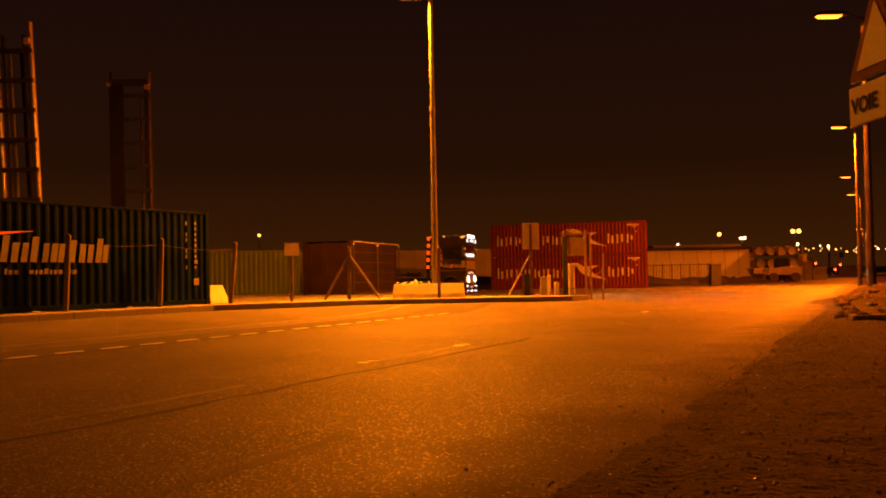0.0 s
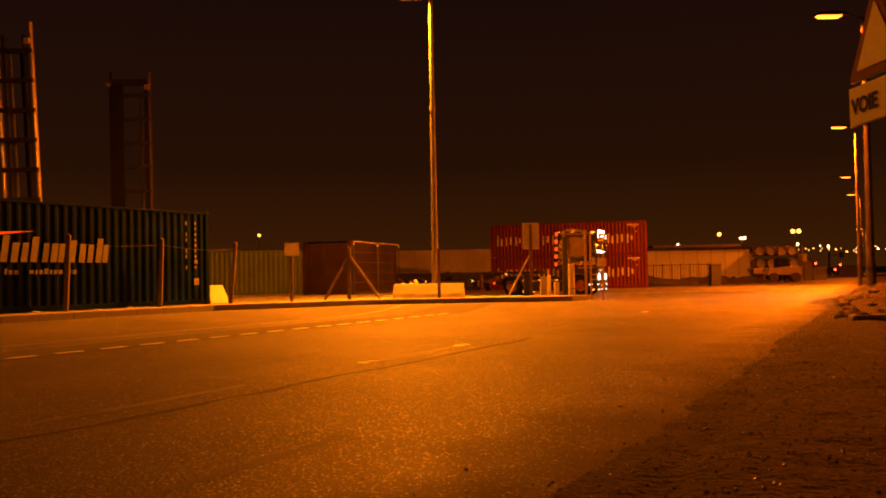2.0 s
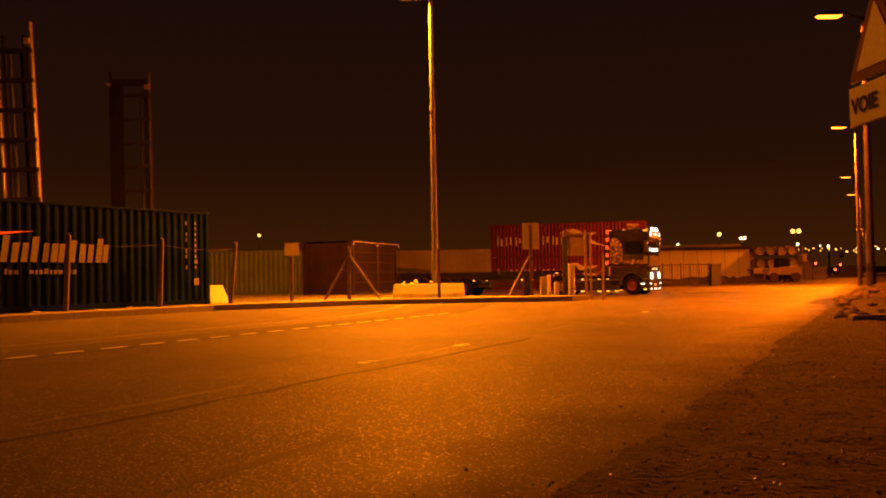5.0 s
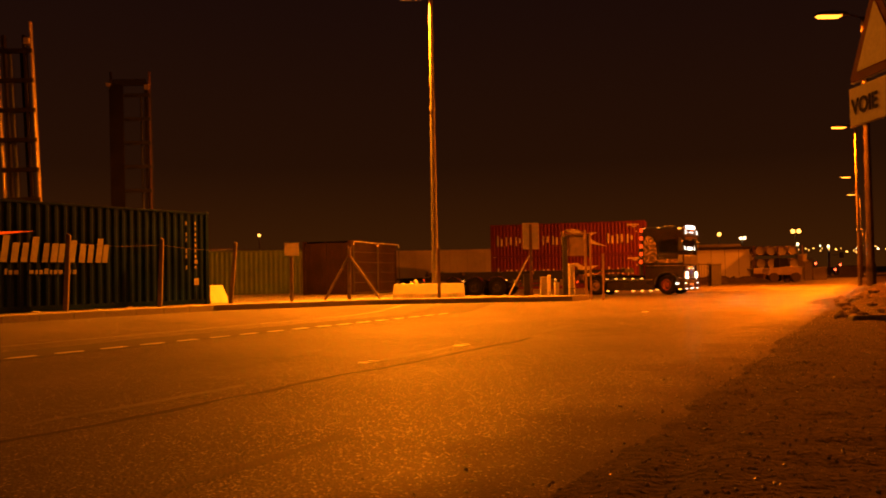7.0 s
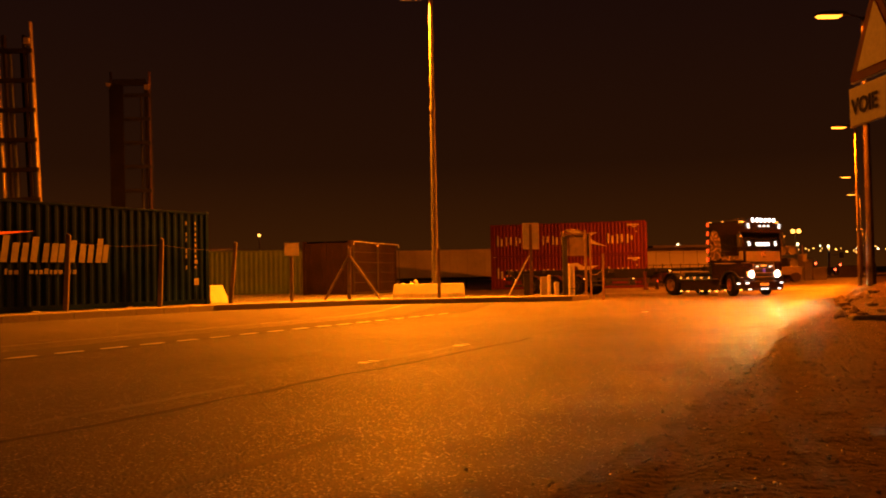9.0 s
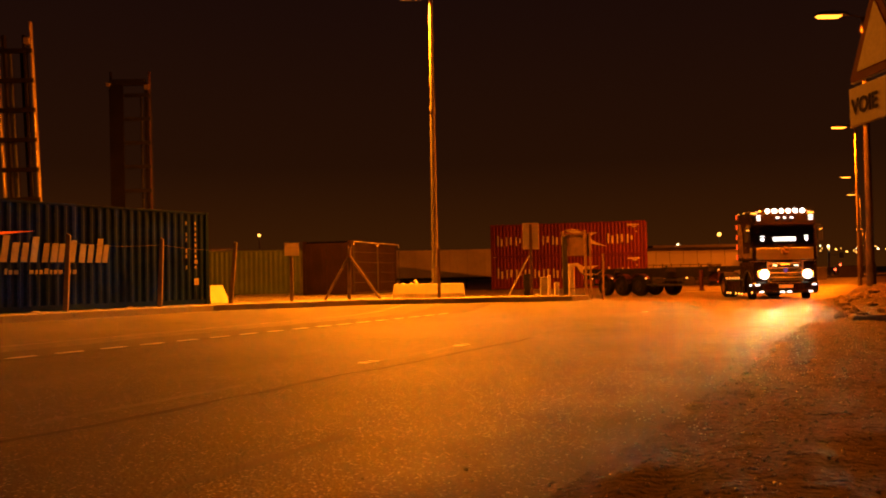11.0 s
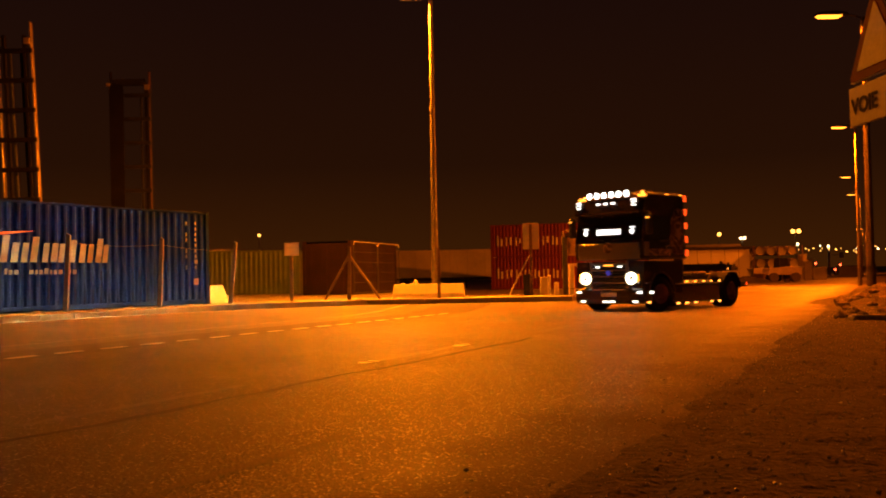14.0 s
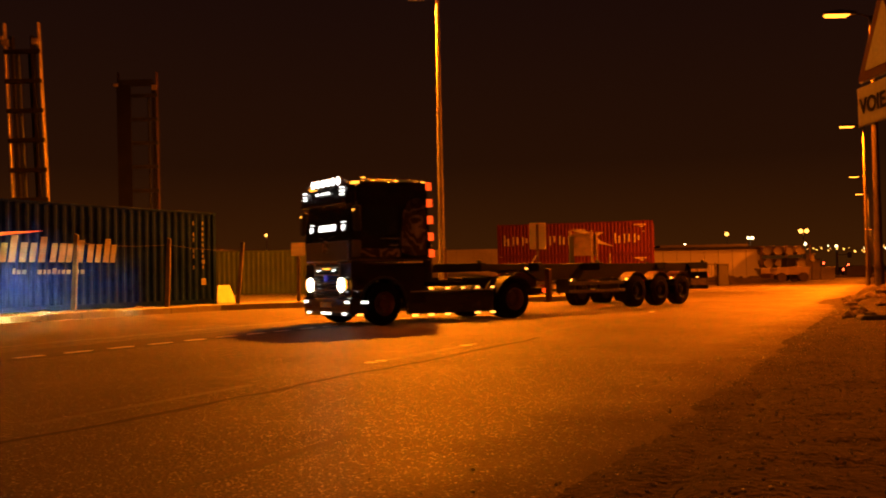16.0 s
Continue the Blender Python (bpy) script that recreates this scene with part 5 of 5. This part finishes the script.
        # Added plates that cut the bulb's light down to a low beam.
        for z, deep in ((0.0075, 0.05), (-0.0125, 0.135)):
            part("headlight_shutter", B(((0.0, -0.057, z), (deep, 0.057, z + 0.005))), PLASTIC, hl, m=aim)
        part("headlight_shutter", B(((0.0, 0.057, -0.0125), (0.09, 0.062, 0.0125))), PLASTIC, hl, m=aim)
        part("headlight_shutter", B(((0.0, -0.062, -0.0125), (0.07, -0.057, 0.0125))), PLASTIC, hl, m=aim)
        part("headlight_bulb", B(((0.002, -0.055, -0.006), (0.006, 0.055, 0.006))), G_BEAM, hl, "dazzling white headlight core", m=aim)
        part("indicator", B(((4.79, s * 0.98, 0.87), (4.805, s * 1.045, 1.07))), G_AMBER, hl)
        lamp_plate(root, "fog_lamp", (4.80, s * 1.08, 0.56), (0.05, 0.16, 0.05), G_WHITE, "glowing white fog lamp")
        for y in (0.13, 0.93):
            lamp_plate(root, "bumper_lamp", (4.80, s * y, 0.29), (0.05, 0.15, 0.05), G_WHITE, "glowing bumper lamp")
        lamp_plate(root, "bumper_side_lamp", (4.55, s * 1.22, 0.27), (0.16, 0.04, 0.05), G_WARM, "glowing warm white marker lamp")
        lamp_plate(root, "side_lamp", (4.42, s * 1.23, 0.55), (0.18, 0.04, 0.06), G_WHITE, "glowing white side lamp")
        lamp_plate(cab, "grille_lamp", (4.775, s * 0.4, 1.3), (0.03, 0.16, 0.04), G_WHITE, "glowing white grille lamp")
        for k in range(3):
            lamp_plate(cab, "corner_lamp", (4.84, s * 0.98, 3.06 + k * 0.08), (0.04, 0.15, 0.032), G_WHITE, "glowing white lamp")
        di = bmesh.new()
        bmesh.ops.create_cube(di, size=0.115, matrix=Matrix.Translation((4.745, s * 0.83, 2.31)) @ Matrix.Rotation(radians(-8.7), 4, "Y") @ Matrix.Rotation(radians(45), 4, "X") @ Matrix.Diagonal((0.08, 1, 1, 1)))
        part("diamond_lamp", di, G_WHITE, cab, "glowing white diamond in the windscreen")
        part("diamond_cap", B(((4.715, s * 0.83 - 0.09, 2.42), (4.73, s * 0.83 + 0.09, 2.44))), G_WHITE, cab)
        part("wiper", C(((4.775, s * 0.15, 2.07), (4.725, s * 0.75, 2.16), 0.012), seg=6), PLASTIC, cab)
    ws = bmesh.new()
    prism(ws, [(4.765, 2.06), (4.77, 2.06), (4.648, 2.87), (4.64, 2.87)], -1.1, 1.1)
    part("windscreen", ws, GLASS, cab, "dark flat windscreen")
    vi = bmesh.new()
    prism(vi, [(4.6, 2.88), (4.86, 2.84), (4.87, 2.88), (4.78, 3.26), (4.58, 3.3)], -1.15, 1.15, 0.012)
    part("sun_visor", vi, TRUCKPAINT, cab, "deep black sun visor")
    part("light_bar", C(((4.72, -1.02, 3.39), (4.72, 1.02, 3.39), 0.03), ((4.72, -0.9, 3.39), (4.5, -0.9, 3.33), 0.02), ((4.72, 0.9, 3.39), (4.5, 0.9, 3.33), 0.02), seg=10), CHROME, cab, "polished roof bar")
    for i in range(6):
        y = -0.62 + i * 0.262
        sp = part("roof_spotlight", C(((4.68, y, 3.4), (4.78, y, 3.4), 0.08, 0.118), seg=18), PLASTIC, cab, "round roof spotlight")
        part("spot_lens", C(((4.781, y, 3.4), (4.792, y, 3.4), 0.088), seg=18), G_SPOT, sp, "glowing white lens")
    for y in (-0.27, 0.0, 0.27):
        lamp_plate(cab, "visor_lamp", (4.845, y, 3.14), (0.03, 0.13, 0.05), G_WHITE, "glowing white lamp")
    bd = bmesh.new()
    prism(bd, [(4.745, 2.25), (4.757, 2.25), (4.738, 2.39), (4.726, 2.39)], -0.42, 0.42)
    part("name_board", bd, G_WHITE, cab, "lit white board in the windscreen")
    # front panel and grille
    part("front_panel", B(((4.74, -1.08, 1.52), (4.785, 1.08, 1.99)), bevel=0.02), TRUCKGREY, cab, "dark grey front panel")
    part("front_emblem", C(((4.785, 0, 1.86), (4.8, 0, 1.86), 0.16), seg=24), MURAL, cab, "round painted badge")
    for y in (-0.68, 0.62):
        part("grille_surround", B(((4.74, y, 0.68), (4.77, y + 0.06, 1.47)), bevel=0.01), TRUCKGREY, root)
    for k in range(8):
        part("grille_slat", B(((4.74, -0.62, 0.72 + k * 0.092), (4.785, 0.62, 0.765 + k * 0.092)), bevel=0.01), TRUCKGREY if k % 2 else PLASTIC, root)
    part("badge", C(((4.785, 0, 1.12), (4.8, 0, 1.12), 0.08), seg=16), G_BLUE, root, "small blue lit badge")
    part("grille_top_lamp", B(((4.765, -0.16, 1.33), (4.79, 0.16, 1.36))), G_AMBER, root)
    bu = bmesh.new()
    prism(bu, [(4.3, 0.3), (4.7, 0.22), (4.79, 0.3), (4.79, 0.62), (4.74, 0.68), (4.45, 0.68)], -1.22, 1.22, 0.02)
    part("bumper", bu, TRUCKPAINT, root, "deep black front bumper")
    part("plate_bar", B(((4.79, -0.26, 0.44), (4.8, 0.26, 0.55))), SIGNWHITE, root)
    part("bumper_trim", B(((4.785, -0.6, 0.62), (4.81, 0.6, 0.66))), CHROME, root)
    part("air_horn", C(((3.4, 0.5, 3.47), (4.05, 0.5, 3.47), 0.025, 0.06), ((3.5, -0.5, 3.47), (4.05, -0.5, 3.47), 0.025, 0.06), seg=12), CHROME, cab)
    part("beacon", C(((4.2, 0.85, 3.4), (4.2, 0.85, 3.5), 0.05, 0.04), seg=12), G_AMBER, cab, "small amber beacon")
    part("intake_pipe", B(((2.36, -1.0, 0.99), (2.5, -0.7, 2.4)), bevel=0.03), PLASTIC, root)
    part("exhaust_pipe", B(((2.36, 0.7, 0.99), (2.5, 1.0, 1.9)), bevel=0.03), PLASTIC, root)
    return root, wheels


def build_trailer():
    root = thing("container_trailer", pose(0, 0, 0), "empty three-axle skeletal container trailer with amber side lamps", "trailer")
    wheels = []
    for s in (1, -1):
        b = bmesh.new()
        prism(b, [(-2.95, 1.34), (8.4, 1.34), (8.4, 1.18), (5.9, 1.16), (5.2, 0.86), (-2.2, 0.86), (-2.95, 1.1)], s * 0.44, s * 0.56, 0.006)
        part("main_beam", b, CHASSIS, root)
        part("side_guard", B(((1.95, s * 1.14, 0.72), (4.7, s * 1.19, 0.82)), ((1.95, s * 1.14, 0.5), (4.7, s * 1.19, 0.58)), ((2.2, s * 0.5, 0.5), (2.28, s * 1.15, 0.9)), ((4.35, s * 0.5, 0.5), (4.43, s * 1.15, 0.9)), bevel=0.008), DARKSTEEL, root, "dark steel side guard rails")
        leg = part("landing_leg", B(((5.0, s * 0.66, 0.32), (5.14, s * 0.8, 1.2)), bevel=0.01), TRAILERRED, root, "raised red landing leg")
        part("leg_foot", B(((4.95, s * 0.62, 0.27), (5.19, s * 0.84, 0.32)), bevel=0.01), TRAILERRED, leg)
        for x in (-2.3, -0.65, 1.9, 4.65, 6.6):
            lamp_plate(root, "side_marker_lamp", (x, s * 1.2, 0.86 if x < 6 else 1.2), (0.09, 0.03, 0.05), G_WARM, "glowing amber marker lamp")
        tl = part("tail_lamp", B(((-3.08, s * 0.72, 0.86), (-3.03, s * 1.18, 1.0)), bevel=0.01), G_RED, root, "glowing red tail lamp")
        for i in range(3):
            x = 1.31 - 1.31 * i
            wheels.append((*wheel(root, "trailer_wheel", x, s * 1.02, 0.38, CHASSIS, label="wide black trailer tyre"), 0.5, False))
            g = bmesh.new()
            pts = [(x + 0.6 * math.cos(radians(k)), 0.5 + 0.58 * math.sin(radians(k))) for k in range(35, 146, 10)]
            inn = [(x + 0.585 * math.cos(radians(k)), 0.5 + 0.565 * math.sin(radians(k))) for k in range(145, 34, -10)]
            prism(g, pts + inn, s * 0.84, s * 1.22)
            part("mudguard", g, TRAILERRED, root, "dull red curved mudguard")
    for x in (-2.9, -0.9, 3.2, 5.6, 8.3):
        wide = 1.22 if x in (-2.9, 8.3, 3.2) else 0.9
        cb = part("bolster", B(((x - 0.1, -wide, 1.14), (x + 0.1, wide, 1.36)), bevel=0.012), CHASSIS, root)
        if wide > 1:
            part("twist_lock", B(*[((x - 0.05, s * (wide - 0.09), 1.36), (x + 0.05, s * (wide - 0.19), 1.43)) for s in (1, -1)], bevel=0.012), DARKSTEEL, cb)
    for i in range(3):
        x = 1.31 - 1.31 * i
        part("axle", C(((x, -0.95, 0.5), (x, 0.95, 0.5), 0.07)), CHASSIS, root)
        for y in (-0.56, 0.42):
            part("spring_hanger", B(((x + 0.3, y, 0.45), (x + 0.42, y + 0.14, 0.9)), bevel=0.01), CHASSIS, root)
    part("rear_bumper", B(((-3.05, -1.2, 0.46), (-2.95, 1.2, 0.6)), ((-2.98, -0.6, 0.5), (-2.9, -0.5, 1.2)), ((-2.98, 0.5, 0.5), (-2.9, 0.6, 1.2)), bevel=0.012), CHASSIS, root)
    part("lamp_board", B(((-3.03, -1.2, 0.82), (-2.97, 1.2, 1.04)), bevel=0.01), CHASSIS, root)
    part("tool_box", B(((5.2, -0.42, 0.7), (5.8, 0.42, 1.1)), bevel=0.02), TRAILERRED, root, "red tool box")
    return root, wheels


tractor, tractor_wheels = build_tractor()
trailer, trailer_wheels = build_trailer()

# seconds, place of the tractor's rear axle, heading in degrees
DRIVE = [
    (0, -3.02, 54.33, -15.0),
    (0.5, -0.91, 53.73, -16.9),
    (1, 1.13, 53.09, -18.5),
    (2, 4.18, 51.98, -21.9),
    (2.5, 5.20, 51.56, -23.3),
    (3, 5.94, 51.23, -24.4),
    (4, 6.61, 50.93, -25.3),
    (6.5, 7.75, 50.27, -29.1),
    (7, 8.61, 49.77, -31.3),
    (7.5, 9.60, 49.10, -36.5),
    (8, 10.59, 48.25, -44.0),
    (8.5, 11.46, 47.24, -52.7),
    (9, 12.25, 46.00, -61.7),
    (11.5, 13.18, 38.65, -100.9),
    (12, 12.73, 37.01, -108.8),
    (12.5, 12.02, 35.27, -115.2),
    (13, 11.04, 33.50, -122.0),
    (13.5, 9.80, 31.80, -128.8),
    (14, 8.30, 30.20, -136.8),
    (14.5, 6.62, 28.72, -142.5),
    (15, 4.76, 27.36, -147.4),
    (15.5, 2.93, 26.11, -147.5),
    (16, 0.97, 24.79, -145.6),
]


def glide(t, k):
    """Column k of DRIVE at t, by a cubic through its rows."""
    ts = np.array([r[0] for r in DRIVE])
    vs = np.array([r[k] for r in DRIVE])
    ms = np.gradient(vs, ts)
    i = int(np.clip(np.searchsorted(ts, t) - 1, 0, len(ts) - 2))
    h = ts[i + 1] - ts[i]
    q = (t - ts[i]) / h
    return vs[i] * (1 + 2 * q) * (1 - q) ** 2 + ms[i] * h * q * (1 - q) ** 2 + vs[i + 1] * q * q * (3 - 2 * q) + ms[i + 1] * h * q * q * (q - 1)


def motions():
    """Drives the tractor along its line; the trailer follows its coupling, and the wheels roll."""
    reach, ahead = 7.5, 0.55
    body, drag, rolled, pulled, steer = [], [], [], [], []
    follow, run, run2, last, last2 = radians(-15.5), 0.0, 0.0, None, None
    for i in range(161 * 5 - 4):
        t = i * 0.02
        x, y, h = glide(t, 1), glide(t, 2), radians(glide(t, 3))
        k = Vector((x + ahead * math.cos(h), y + ahead * math.sin(h)))
        if last is not None:
            d = k - last
            follow += (-d.x * math.sin(follow) + d.y * math.cos(follow)) / reach
            run += (Vector((x, y)) - last2).length
            run2 += d.length * math.cos(h - follow)
        last, last2 = k, Vector((x, y))
        if i % 5 == 0:
            tail = k - reach * Vector((math.cos(follow), math.sin(follow)))
            z = road_z(x + 2 * math.cos(h), y + 2 * math.sin(h))
            body.append((t, pose(x, y, z, 0, 0, math.degrees(h))))
            drag.append((t, pose(tail.x, tail.y, road_z(tail.x, tail.y), 0, 0, math.degrees(follow))))
            rolled.append((t, run))
            pulled.append((t, run2))
            bend = (radians(glide(min(16, t + 0.1), 3)) - radians(glide(max(0, t - 0.1), 3)))
            go = math.hypot(glide(min(16, t + 0.1), 1) - glide(max(0, t - 0.1), 1), glide(min(16, t + 0.1), 2) - glide(max(0, t - 0.1), 2))
            steer.append(max(-0.6, min(0.6, math.atan2(3.88 * bend, max(go, 0.06)))))
    walk(tractor, body)
    walk(trailer, drag)
    for wheels, runs in ((tractor_wheels, rolled), (trailer_wheels, pulled)):
        for ob, (x, y), r, turns in wheels:
            walk(ob, [(t, Matrix.Translation((x, y, r)) @ Matrix.Rotation(a if turns else 0.0, 4, "Z") @ Matrix.Rotation(s / r, 4, "Y")) for (t, s), a in zip(runs, steer)])


motions()
